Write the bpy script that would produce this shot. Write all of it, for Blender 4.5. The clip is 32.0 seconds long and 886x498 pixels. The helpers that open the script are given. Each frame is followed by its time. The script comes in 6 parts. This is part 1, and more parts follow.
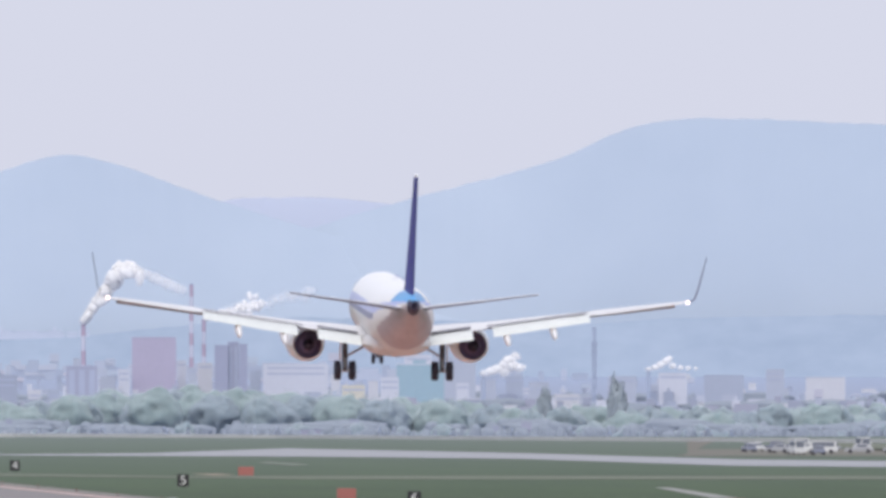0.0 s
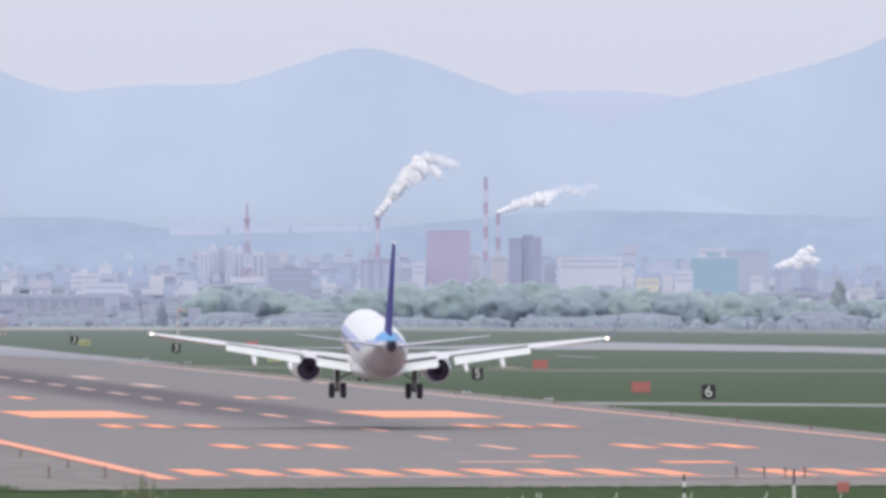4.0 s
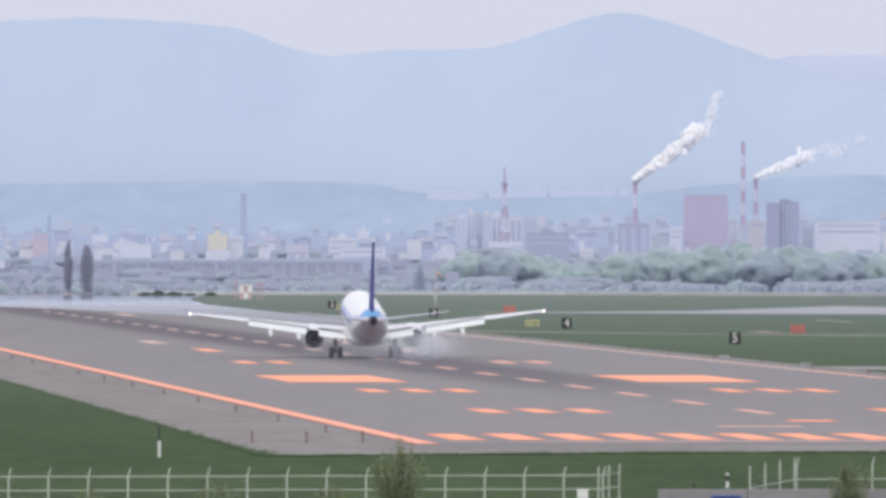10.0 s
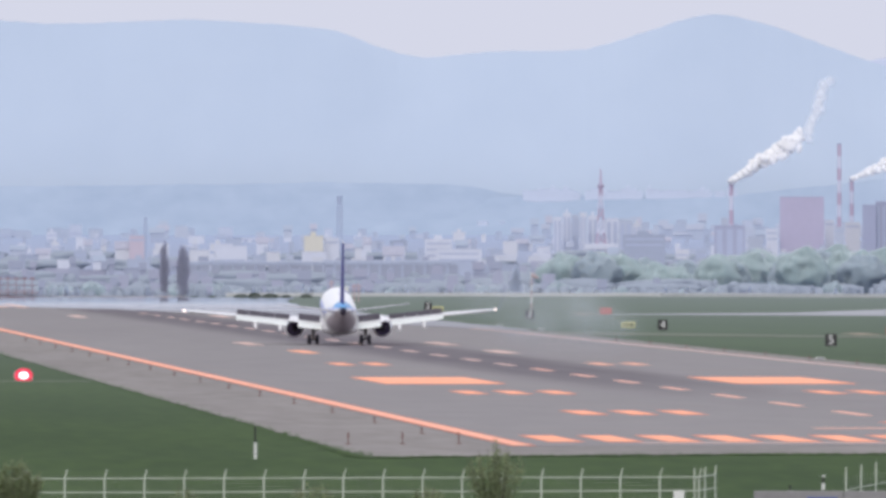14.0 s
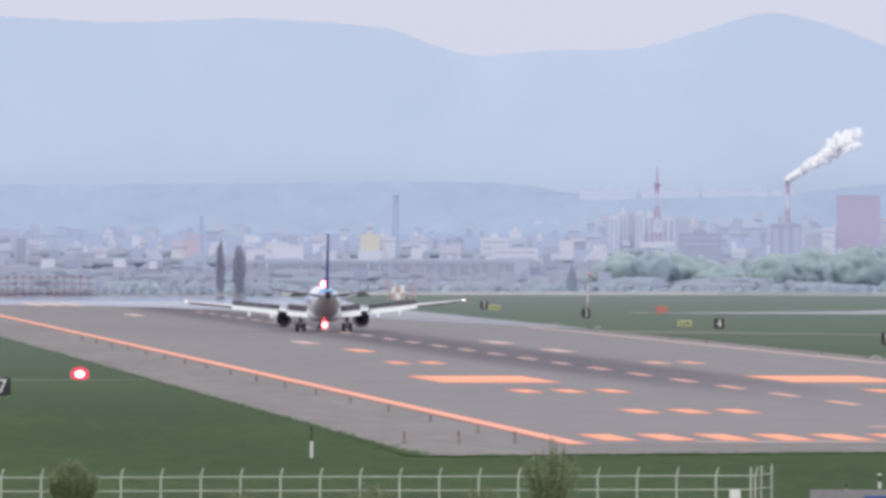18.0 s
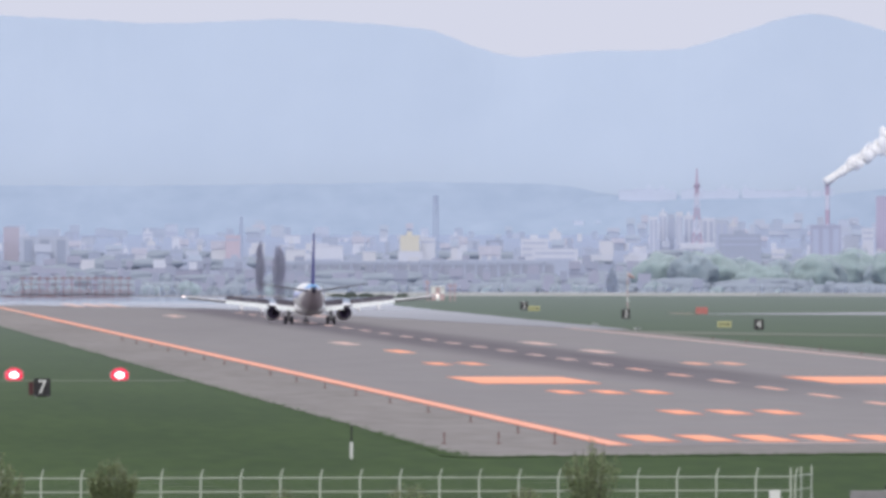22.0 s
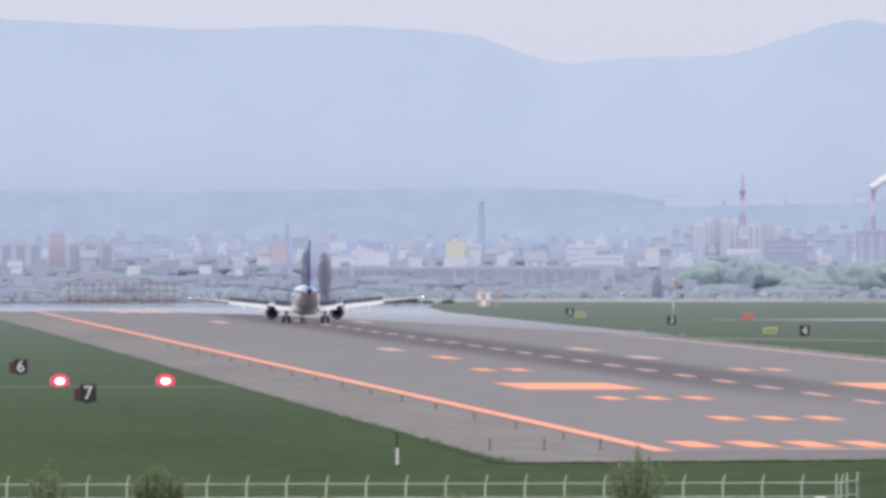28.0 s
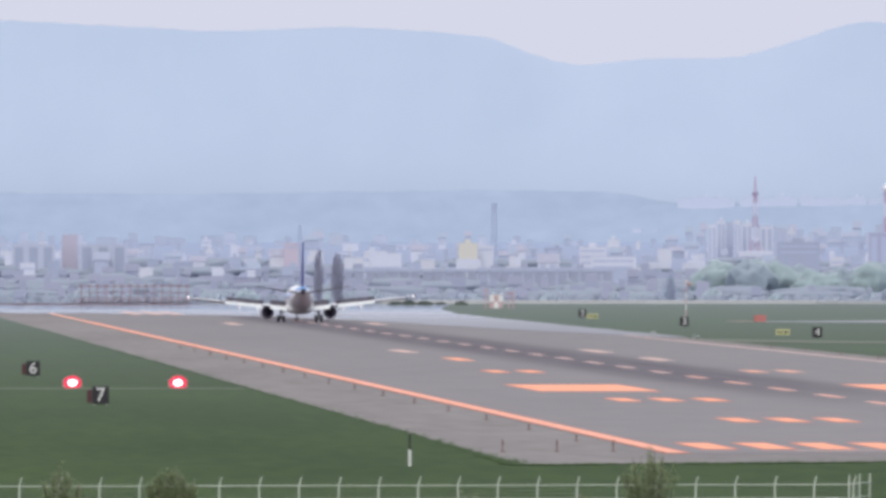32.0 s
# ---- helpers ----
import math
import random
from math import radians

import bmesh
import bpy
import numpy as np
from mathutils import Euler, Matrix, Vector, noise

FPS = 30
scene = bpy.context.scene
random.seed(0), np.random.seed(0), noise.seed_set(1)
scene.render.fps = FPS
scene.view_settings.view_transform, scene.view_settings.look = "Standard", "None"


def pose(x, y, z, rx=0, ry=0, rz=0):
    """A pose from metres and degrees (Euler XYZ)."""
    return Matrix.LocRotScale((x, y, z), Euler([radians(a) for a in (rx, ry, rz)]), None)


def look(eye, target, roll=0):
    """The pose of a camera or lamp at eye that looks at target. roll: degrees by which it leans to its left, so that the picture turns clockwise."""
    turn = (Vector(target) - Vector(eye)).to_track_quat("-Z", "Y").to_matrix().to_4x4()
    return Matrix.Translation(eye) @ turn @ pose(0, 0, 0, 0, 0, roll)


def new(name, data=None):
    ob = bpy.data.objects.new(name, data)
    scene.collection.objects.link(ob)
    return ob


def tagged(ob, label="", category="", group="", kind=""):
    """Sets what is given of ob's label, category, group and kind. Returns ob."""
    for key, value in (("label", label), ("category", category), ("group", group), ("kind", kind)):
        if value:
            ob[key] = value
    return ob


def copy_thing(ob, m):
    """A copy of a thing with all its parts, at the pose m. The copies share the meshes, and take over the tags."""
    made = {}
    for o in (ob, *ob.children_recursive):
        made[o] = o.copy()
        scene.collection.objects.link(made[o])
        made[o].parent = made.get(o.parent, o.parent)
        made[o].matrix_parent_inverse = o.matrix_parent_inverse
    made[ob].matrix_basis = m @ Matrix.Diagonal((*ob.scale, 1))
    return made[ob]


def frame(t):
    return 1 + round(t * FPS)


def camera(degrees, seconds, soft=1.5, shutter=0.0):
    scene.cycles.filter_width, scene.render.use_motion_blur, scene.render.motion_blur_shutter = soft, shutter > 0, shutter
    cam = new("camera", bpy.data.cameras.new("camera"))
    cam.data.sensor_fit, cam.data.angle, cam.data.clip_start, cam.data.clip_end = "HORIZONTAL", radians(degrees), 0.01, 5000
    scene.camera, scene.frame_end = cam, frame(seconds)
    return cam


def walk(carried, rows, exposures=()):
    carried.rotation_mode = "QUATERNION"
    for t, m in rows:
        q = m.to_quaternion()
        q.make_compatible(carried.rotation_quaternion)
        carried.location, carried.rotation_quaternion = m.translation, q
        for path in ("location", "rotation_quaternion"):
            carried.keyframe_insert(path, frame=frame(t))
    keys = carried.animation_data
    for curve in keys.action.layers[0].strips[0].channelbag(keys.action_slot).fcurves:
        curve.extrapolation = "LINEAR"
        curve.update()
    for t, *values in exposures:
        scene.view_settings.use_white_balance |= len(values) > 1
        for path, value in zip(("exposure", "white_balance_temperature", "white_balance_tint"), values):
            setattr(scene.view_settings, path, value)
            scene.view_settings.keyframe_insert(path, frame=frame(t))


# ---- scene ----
cam = camera(2.9836, 32.0, soft=3.6)
EYE = (0.0, 0.0, 11.776)

# seconds, degrees right of the runway's axis, degrees above the level
walk(cam, [(t, pose(*EYE, 90 + tilt, 0, -turn)) for t, turn, tilt in [
    (0.0, 5.0591, 0.4354), (0.5, 4.9086, 0.372), (1.0, 4.7862, 0.305), (1.5, 4.6695, 0.238), (2.0, 4.5467, 0.1865), (2.5, 4.4311, 0.1514),
    (3.0, 4.3427, 0.1432), (3.5, 4.2057, 0.112), (4.0, 4.0682, 0.0758), (4.5, 3.9429, 0.035), (6.5, 3.5943, -0.0598), (7.0, 3.5374, -0.0627),
    (7.5, 3.4224, -0.0423), (8.0, 3.437, -0.0364), (8.5, 3.4368, -0.0366), (9.0, 3.3757, -0.0423), (9.5, 3.2709, -0.0423), (10.0, 3.2008, -0.0438),
    (10.5, 3.1192, -0.0423), (11.0, 3.0624, -0.0394), (11.5, 3.0129, -0.0393), (12.0, 2.9706, -0.0408), (12.5, 2.9444, -0.0307), (13.0, 2.921, -0.0307),
    (13.5, 2.8963, -0.0336), (14.0, 2.8773, -0.0379), (14.5, 2.851, -0.0364), (16.5, 2.7812, -0.0423), (17.0, 2.7462, -0.0409), (17.5, 2.7215, -0.0423),
    (18.0, 2.6879, -0.0423), (18.5, 2.6732, -0.0395), (19.0, 2.6472, -0.0395), (19.5, 2.6238, -0.0423), (20.0, 2.6179, -0.0423), (20.5, 2.6005, -0.0393),
    (21.0, 2.5859, -0.0395), (21.5, 2.5771, -0.0364), (22.0, 2.5537, -0.0393), (22.5, 2.5336, -0.0395), (23.0, 2.5101, -0.0393), (23.5, 2.4957, -0.0364),
    (24.0, 2.478, -0.0393), (24.5, 2.4621, -0.035), (25.0, 2.4344, -0.035), (25.5, 2.4125, -0.0336), (27.5, 2.411, -0.0189), (28.0, 2.3994, -0.0189),
    (28.5, 2.3994, -0.0189), (29.0, 2.3849, -0.0161), (29.5, 2.3731, -0.0132), (30.0, 2.3732, -0.0146), (30.5, 2.3659, -0.0146), (31.0, 2.3616, -0.0131),
    (31.5, 2.3616, -0.0146), (32.0, 2.3571, -0.0131),
]])

# ---------------------------------------------------------------- light
world = bpy.data.worlds.new("overcast_sky")
scene.world = world
world.use_nodes = True
wn, wl = world.node_tree.nodes, world.node_tree.links
sky = wn.new("ShaderNodeTexSky")
sky.sky_type, sky.sun_disc = "NISHITA", False
sky.sun_elevation, sky.sun_rotation = radians(48), radians(191)
sky.air_density, sky.dust_density, sky.ozone_density = 1.0, 2.0, 1.5
cloud = wn.new("ShaderNodeRGB")
cloud.outputs[0].default_value = (6.6, 6.78, 8.1, 1)
mixw = wn.new("ShaderNodeMixRGB")
mixw.inputs[0].default_value = 0.88
wl.new(sky.outputs[0], mixw.inputs[1])
wl.new(cloud.outputs[0], mixw.inputs[2])
back = wn["Background"]
back.inputs["Strength"].default_value = 0.11
wl.new(mixw.outputs[0], back.inputs["Color"])
sun = new("sun", bpy.data.lights.new("sun", "SUN"))
sun.data.energy, sun.data.angle, sun.data.color = 2.0, radians(30), (1.0, 0.95, 0.88)
sun.matrix_world = look((-180, -950, 1100), (0, 0, 0))
scene.view_settings.exposure = 0.0


# ---------------------------------------------------------------- materials
def surface(name, colour, rough=0.8, metal=0.0, other=None, coarse=0.02, fine=0.6, amount=0.6, bump=0.0, stretch=(1, 1, 1), spec=0.4):
    """A node material: two scales of noise between two colours, with fine relief."""
    m = bpy.data.materials.new(name)
    m.use_nodes = True
    n, l = m.node_tree.nodes, m.node_tree.links
    b = n["Principled BSDF"]
    b.inputs["Roughness"].default_value, b.inputs["Metallic"].default_value = rough, metal
    b.inputs["Specular IOR Level"].default_value = spec
    other = other or tuple(c * 0.78 for c in colour)
    co = n.new("ShaderNodeTexCoord")
    mp = n.new("ShaderNodeMapping")
    mp.inputs["Scale"].default_value = stretch
    l.new(co.outputs["Object"], mp.inputs[0])
    tex = []
    for s in (coarse, fine):
        x = n.new("ShaderNodeTexNoise")
        x.inputs["Scale"].default_value, x.inputs["Detail"].default_value = s, 4
        l.new(mp.outputs[0], x.inputs["Vector"])
        tex.append(x)
    add = n.new("ShaderNodeMath")
    add.operation = "MULTIPLY_ADD"
    add.inputs[1].default_value = 0.5
    half = n.new("ShaderNodeMath")
    half.operation = "MULTIPLY"
    half.inputs[1].default_value = 0.5
    l.new(tex[0].outputs["Fac"], half.inputs[0])
    l.new(tex[1].outputs["Fac"], add.inputs[0])
    l.new(half.outputs[0], add.inputs[2])
    ramp = n.new("ShaderNodeMapRange")
    ramp.inputs["From Min"].default_value, ramp.inputs["From Max"].default_value = 0.5 - 0.2 / max(amount, 0.05) * 0.6, 0.5 + 0.2 / max(amount, 0.05) * 0.6
    l.new(add.outputs[0], ramp.inputs["Value"])
    mix = n.new("ShaderNodeMixRGB")
    mix.inputs[1].default_value, mix.inputs[2].default_value = (*other, 1), (*colour, 1)
    l.new(ramp.outputs[0], mix.inputs[0])
    l.new(mix.outputs[0], b.inputs["Base Color"])
    if bump:
        bp = n.new("ShaderNodeBump")
        bp.inputs["Strength"].default_value, bp.inputs["Distance"].default_value = bump, 0.05
        l.new(tex[1].outputs["Fac"], bp.inputs["Height"])
        l.new(bp.outputs[0], b.inputs["Normal"])
    return m


def fading(m, colour, axis, near, away):
    """Let a material pass over to another colour along an axis, putting distance haze into it."""
    n, l = m.node_tree.nodes, m.node_tree.links
    b = n["Principled BSDF"]
    base = b.inputs["Base Color"].links[0].from_socket
    co, sep, r, mix = n.new("ShaderNodeTexCoord"), n.new("ShaderNodeSeparateXYZ"), n.new("ShaderNodeMapRange"), n.new("ShaderNodeMixRGB")
    l.new(co.outputs["Object"], sep.inputs[0])
    l.new(sep.outputs[axis], r.inputs["Value"])
    r.inputs["From Min"].default_value, r.inputs["From Max"].default_value = near, away
    mix.inputs[2].default_value = (*colour, 1)
    l.new(r.outputs[0], mix.inputs[0])
    l.new(base, mix.inputs[1])
    l.new(mix.outputs[0], b.inputs["Base Color"])
    return m


def glow(name, colour, strength, body=1.0):
    m = bpy.data.materials.new(name)
    m.use_nodes = True
    b = m.node_tree.nodes["Principled BSDF"]
    b.inputs["Base Color"].default_value = (*(c * body for c in colour), 1)
    b.inputs["Emission Color"].default_value = (*colour, 1)
    b.inputs["Emission Strength"].default_value = strength
    return m


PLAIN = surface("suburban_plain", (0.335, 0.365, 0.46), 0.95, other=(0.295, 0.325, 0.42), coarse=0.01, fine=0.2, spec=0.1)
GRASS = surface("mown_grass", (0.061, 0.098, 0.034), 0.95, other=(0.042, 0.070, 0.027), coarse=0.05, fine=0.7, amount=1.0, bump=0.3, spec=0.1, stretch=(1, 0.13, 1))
# distance haze put into the ground colours: paler and bluer farther out
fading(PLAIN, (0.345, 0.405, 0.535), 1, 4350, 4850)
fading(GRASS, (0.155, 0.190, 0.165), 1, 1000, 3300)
SHOULDER = surface("pale_concrete_shoulder", (0.275, 0.253, 0.238), 0.9, other=(0.205, 0.19, 0.178), coarse=0.05, fine=0.5, amount=1.0, stretch=(1, 0.12, 1), spec=0.15)
STRIP = surface("pale_taxi_concrete", (0.34, 0.34, 0.32), 0.9, other=(0.27, 0.28, 0.26), coarse=0.03, fine=0.3, spec=0.15)
DIRT = surface("bare_brown_dirt", (0.22, 0.21, 0.185), 0.95, other=(0.18, 0.175, 0.15), coarse=0.05, fine=0.6, spec=0.1)
# the glare on the far taxiway is put into this paler colour
GLAREPAVE = surface("glare_pale_concrete", (0.36, 0.365, 0.385), 0.6, other=(0.31, 0.315, 0.335), coarse=0.03, fine=0.3, spec=0.3)
DULLSTRIP = surface("old_grassy_pavement", (0.20, 0.215, 0.175), 0.9, other=(0.15, 0.17, 0.13), coarse=0.03, fine=0.3, spec=0.1)
ORANGE = surface("orange_marking_paint", (1.0, 0.47, 0.29), 0.7, other=(1.0, 0.39, 0.22), coarse=0.2, fine=2.0, spec=0.2)
PALE_ORANGE = surface("light_orange_line_paint", (1.0, 0.50, 0.34), 0.7, other=(0.85, 0.42, 0.29), coarse=0.05, fine=0.8, spec=0.2)
PALE_PAINT = surface("pale_salmon_paint", (0.84, 0.58, 0.49), 0.8, other=(0.58, 0.42, 0.37), coarse=0.2, fine=2.0, spec=0.2)
RIM_ORANGE = surface("bloom_red_orange", (0.86, 0.25, 0.14), 0.75, other=(0.62, 0.25, 0.17), coarse=0.2, fine=2.0, spec=0.2)
MID_ORANGE = surface("mid_orange_paint", (0.95, 0.50, 0.37), 0.75, other=(0.76, 0.44, 0.35), coarse=0.2, fine=2.0, spec=0.2)
SHIMMER = surface("mirage_gloss", (0.27, 0.27, 0.29), 0.06, coarse=0.01, fine=0.05, stretch=(1, 0.1, 1), spec=0.6)
WHITE = surface("gloss_white_paint", (0.95, 0.95, 0.94), 0.28, other=(0.90, 0.90, 0.90), coarse=0.3, fine=3.0, amount=0.4)
GREY = surface("light_grey_paint", (0.78, 0.76, 0.74), 0.32, other=(0.68, 0.65, 0.63), coarse=0.5, fine=4.0)
WING = surface("wing_pale_paint", (0.80, 0.80, 0.80), 0.38, other=(0.71, 0.71, 0.72), coarse=0.4, fine=3.0)
# dark grey that carries the shade below the wings
UNDER = surface("dark_shade_grey", (0.17, 0.155, 0.19), 0.5, other=(0.115, 0.105, 0.135), coarse=0.5, fine=4.0)
BLUE = surface("deep_blue_paint", (0.048, 0.045, 0.32), 0.45, other=(0.038, 0.036, 0.25), coarse=0.4, fine=3.0, amount=0.4, spec=0.2)
SKYBLUE = surface("bright_blue_paint", (0.10, 0.42, 0.80), 0.3, other=(0.07, 0.34, 0.70), coarse=0.4, fine=3.0, amount=0.4)
LILAC = surface("pale_blue_band_paint", (0.47, 0.52, 0.80), 0.3, other=(0.42, 0.47, 0.76), coarse=0.4, fine=3.0, amount=0.4)
TAILGREY = surface("tail_shade_grey", (0.13, 0.13, 0.17), 0.4, other=(0.10, 0.10, 0.135), coarse=0.5, fine=4.0)
DARK = surface("sooty_dark_metal", (0.075, 0.062, 0.105), 0.5, metal=0.3, coarse=1.0, fine=8.0)
STEEL = surface("bare_steel", (0.42, 0.40, 0.40), 0.35, metal=0.9, coarse=1.0, fine=8.0)
RUBBER = surface("tyre_rubber", (0.036, 0.034, 0.050), 0.85, coarse=2.0, fine=9.0)
BLACK = surface("black_sign_face", (0.030, 0.028, 0.032), 0.5, coarse=1.0, fine=6.0)
MAROON = surface("dull_maroon_paint", (0.10, 0.035, 0.04), 0.6, coarse=1.0, fine=6.0)
SIGNWHITE = surface("sign_white", (0.82, 0.82, 0.80), 0.5, coarse=1.0, fine=6.0, amount=0.3)
# the far boards' haze is mixed into this red
SIGNRED = surface("signal_red_board", (0.43, 0.155, 0.135), 0.6, other=(0.37, 0.14, 0.12), coarse=1.0, fine=6.0)
SIGNYELLOW = surface("sign_yellow", (0.50, 0.50, 0.26), 0.6, coarse=1.0, fine=6.0)
BROWN = surface("rusty_marker_paint", (0.22, 0.13, 0.12), 0.7, coarse=2.0, fine=9.0)
FENCEWHITE = surface("white_fence_paint", (0.58, 0.62, 0.53), 0.6, other=(0.44, 0.47, 0.40), coarse=0.8, fine=6.0)
CONCRETE = surface("weathered_concrete", (0.30, 0.29, 0.30), 0.9, other=(0.22, 0.21, 0.22), coarse=0.3, fine=3.0, bump=0.3)
PANELBLUE = surface("blue_enamel", (0.06, 0.11, 0.36), 0.5, coarse=0.8, fine=5.0)


def leafy(name, colour, other, coarse=0.2, fine=1.2, share=0.5, deep=0.0):
    """Leaves that scatter and pass light."""
    m = surface(name, colour, 0.95, other=other, coarse=coarse, fine=fine, spec=0.05)
    n, l = m.node_tree.nodes, m.node_tree.links
    b, out = n["Principled BSDF"], n["Material Output"]
    t, mix = n.new("ShaderNodeBsdfTranslucent"), n.new("ShaderNodeMixShader")
    l.new(b.inputs["Base Color"].links[0].from_socket, t.inputs[0])
    mix.inputs[0].default_value = share
    if deep:    # light spread through the crown, evening its shading as haze would
        b.inputs["Subsurface Weight"].default_value = 1.0
        b.inputs["Subsurface Scale"].default_value = deep
        b.inputs["Subsurface Radius"].default_value = (1, 1, 1)
    l.new(b.outputs[0], mix.inputs[1])
    l.new(t.outputs[0], mix.inputs[2])
    l.new(mix.outputs[0], out.inputs[0])
    return m


LEAF = leafy("shrub_leaf", (0.35, 0.395, 0.235), (0.29, 0.335, 0.195), 1.0, 8.0)
BARK = surface("bark", (0.16, 0.135, 0.11), 0.9, coarse=2.0, fine=9.0)


# ---------------------------------------------------------------- building helpers
def mesh_of(name, bm, *mats):
    me = bpy.data.meshes.new(name)
    bm.normal_update()
    bm.to_mesh(me)
    bm.free()
    for m in mats:
        me.materials.append(m)
    return me


def part(name, bm, material, parent, label="", m=None, smooth=False):
    mats = material if isinstance(material, (tuple, list)) else (material,)
    me = mesh_of(name, bm, *mats)
    if smooth:
        me.polygons.foreach_set("use_smooth", [True] * len(me.polygons))
        me.set_sharp_from_angle(angle=radians(38))
    ob = new(name, me)
    ob.parent = parent
    if m is not None:
        ob.matrix_basis = m
    return tagged(ob, label)


def piece(name, me, parent, m=None):
    ob = new(name, me)
    ob.parent = parent
    if m is not None:
        ob.matrix_basis = m
    return ob


def thing(name, label, category, m=None, group="", kind=""):
    ob = new(name)
    if m is not None:
        ob.matrix_basis = m
    return tagged(ob, label, category, group, kind)


def box(bm, x0, x1, y0, y1, z0, z1, bevel=0.0):
    r = bmesh.ops.create_cube(bm, size=1.0, matrix=Matrix.Translation(((x0 + x1) / 2, (y0 + y1) / 2, (z0 + z1) / 2)) @ Matrix.Diagonal((x1 - x0, y1 - y0, z1 - z0, 1)))
    if bevel:
        es = list({e for v in r["verts"] for e in v.link_edges})
        bmesh.ops.bevel(bm, geom=es, offset=bevel, segments=1, affect="EDGES")
    return bm


def rod(bm, a, b, r0, r1=None, n=8):
    a, b = Vector(a), Vector(b)
    turn = (b - a).to_track_quat("Z", "Y").to_matrix().to_4x4()
    bmesh.ops.create_cone(bm, cap_ends=True, segments=n, radius1=r0, radius2=r0 if r1 is None else r1, depth=(b - a).length, matrix=Matrix.Translation((a + b) / 2) @ turn)
    return bm


def loft(bm, rings, cap=True):
    """Skin closed rings of equal length."""
    rows = [[bm.verts.new(p) for p in r] for r in rings]
    k = len(rows[0])
    for a, b in zip(rows, rows[1:]):
        for i in range(k):
            bm.faces.new((a[i], a[(i + 1) % k], b[(i + 1) % k], b[i]))
    if cap:
        bm.faces.new(rows[0][::-1])
        bm.faces.new(rows[-1])
    bmesh.ops.recalc_face_normals(bm, faces=bm.faces)
    return bm


def turned(bm, profile, n=28, cx=0.0, cz=0.0):
    """A surface of revolution about the y axis; profile: (y, radius)."""
    return loft(bm, [[(cx + r * math.cos(2 * math.pi * i / n), y, cz + r * math.sin(2 * math.pi * i / n)) for i in range(n)] for y, r in profile], cap=False)


def foil(x, le, te, z, thick, n=7, upright=False, droop=0.0):
    """A wing section at span x, from leading edge le to trailing edge te."""
    up, low = [], []
    for i in range(n + 1):
        s = i / n
        h = thick * (2.6 * math.sqrt(s) - 1.3 * s - 1.3 * s * s) * 0.9
        y = le + (te - le) * s
        up.append((x, y, z + h * 0.62 - droop * s))
        low.append((x, y, z - h * 0.38 - droop * s))
    ring = up + low[-2:0:-1]
    return [(z + (q[2] - z), q[1], x) for q in ring] if upright else ring


def sheet(name, pts, material, z, label, kind="structure", category=""):
    """A level sheet with the given outline, 3 cm deep."""
    bm = bmesh.new()
    top = [bm.verts.new((x, y, z)) for x, y in pts]
    low = [bm.verts.new((x, y, z - 0.03)) for x, y in pts]
    bm.faces.new(top)
    for i in range(len(pts)):
        j = (i + 1) % len(pts)
        bm.faces.new((top[i], low[i], low[j], top[j]))
    bmesh.ops.recalc_face_normals(bm, faces=bm.faces)
    return tagged(new(name, mesh_of(name, bm, material)), label, category, kind=kind)


def tri(value, keys):
    """Linear between (x, y) keys."""
    return float(np.interp(value, [k[0] for k in keys], [k[1] for k in keys]))


PIXELS_PER_RADIAN = 30105.0            # image pixels to the radian


def far(u, w, d):
    """The place at bearing u and rise w, in image pixels from the runway's axis and from the level, d metres off; fits
    things to the camera's view.
    """
    a = u / PIXELS_PER_RADIAN
    return Vector((d * math.sin(a), d * math.cos(a), EYE[2] + w * d / PIXELS_PER_RADIAN))


# ---------------------------------------------------------------- ground
def rise(y):
    return tri(y, ((-400, 10), (0, 10.0), (60, 7.0), (250, -1.2), (765, -1.15), (830, -0.75), (905, -0.04), (960, 0), (3420, 0), (3600, -3.0), (3950, -3.0), (4300, 2.0), (4860, 12.5), (4980, 13.0)))


def ground_sheet():
    xs = [-2600, -1500, -800, -400, -200] + list(range(-120, 421, 30)) + [500, 700, 1000, 1500, 2600]
    ys = [-1500, -400, -100, 0, 30, 60, 120, 180, 250, 400, 600, 700, 765, 800, 830, 860, 890, 905, 930, 960] + list(range(1100, 3401, 100)) + [3420, 3500, 3600, 3800, 3950, 4150, 4300, 4500, 4700, 4860, 4980]
    bm = bmesh.new()
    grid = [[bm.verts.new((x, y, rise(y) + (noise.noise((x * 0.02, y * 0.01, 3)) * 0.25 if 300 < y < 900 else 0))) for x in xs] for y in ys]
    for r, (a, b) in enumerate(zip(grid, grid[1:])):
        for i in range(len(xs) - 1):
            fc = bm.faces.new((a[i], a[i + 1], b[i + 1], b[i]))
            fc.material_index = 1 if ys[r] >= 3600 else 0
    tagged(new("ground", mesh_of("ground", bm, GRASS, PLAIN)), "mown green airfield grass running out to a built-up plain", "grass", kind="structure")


ground_sheet()

XC = 84.3          # runway centreline


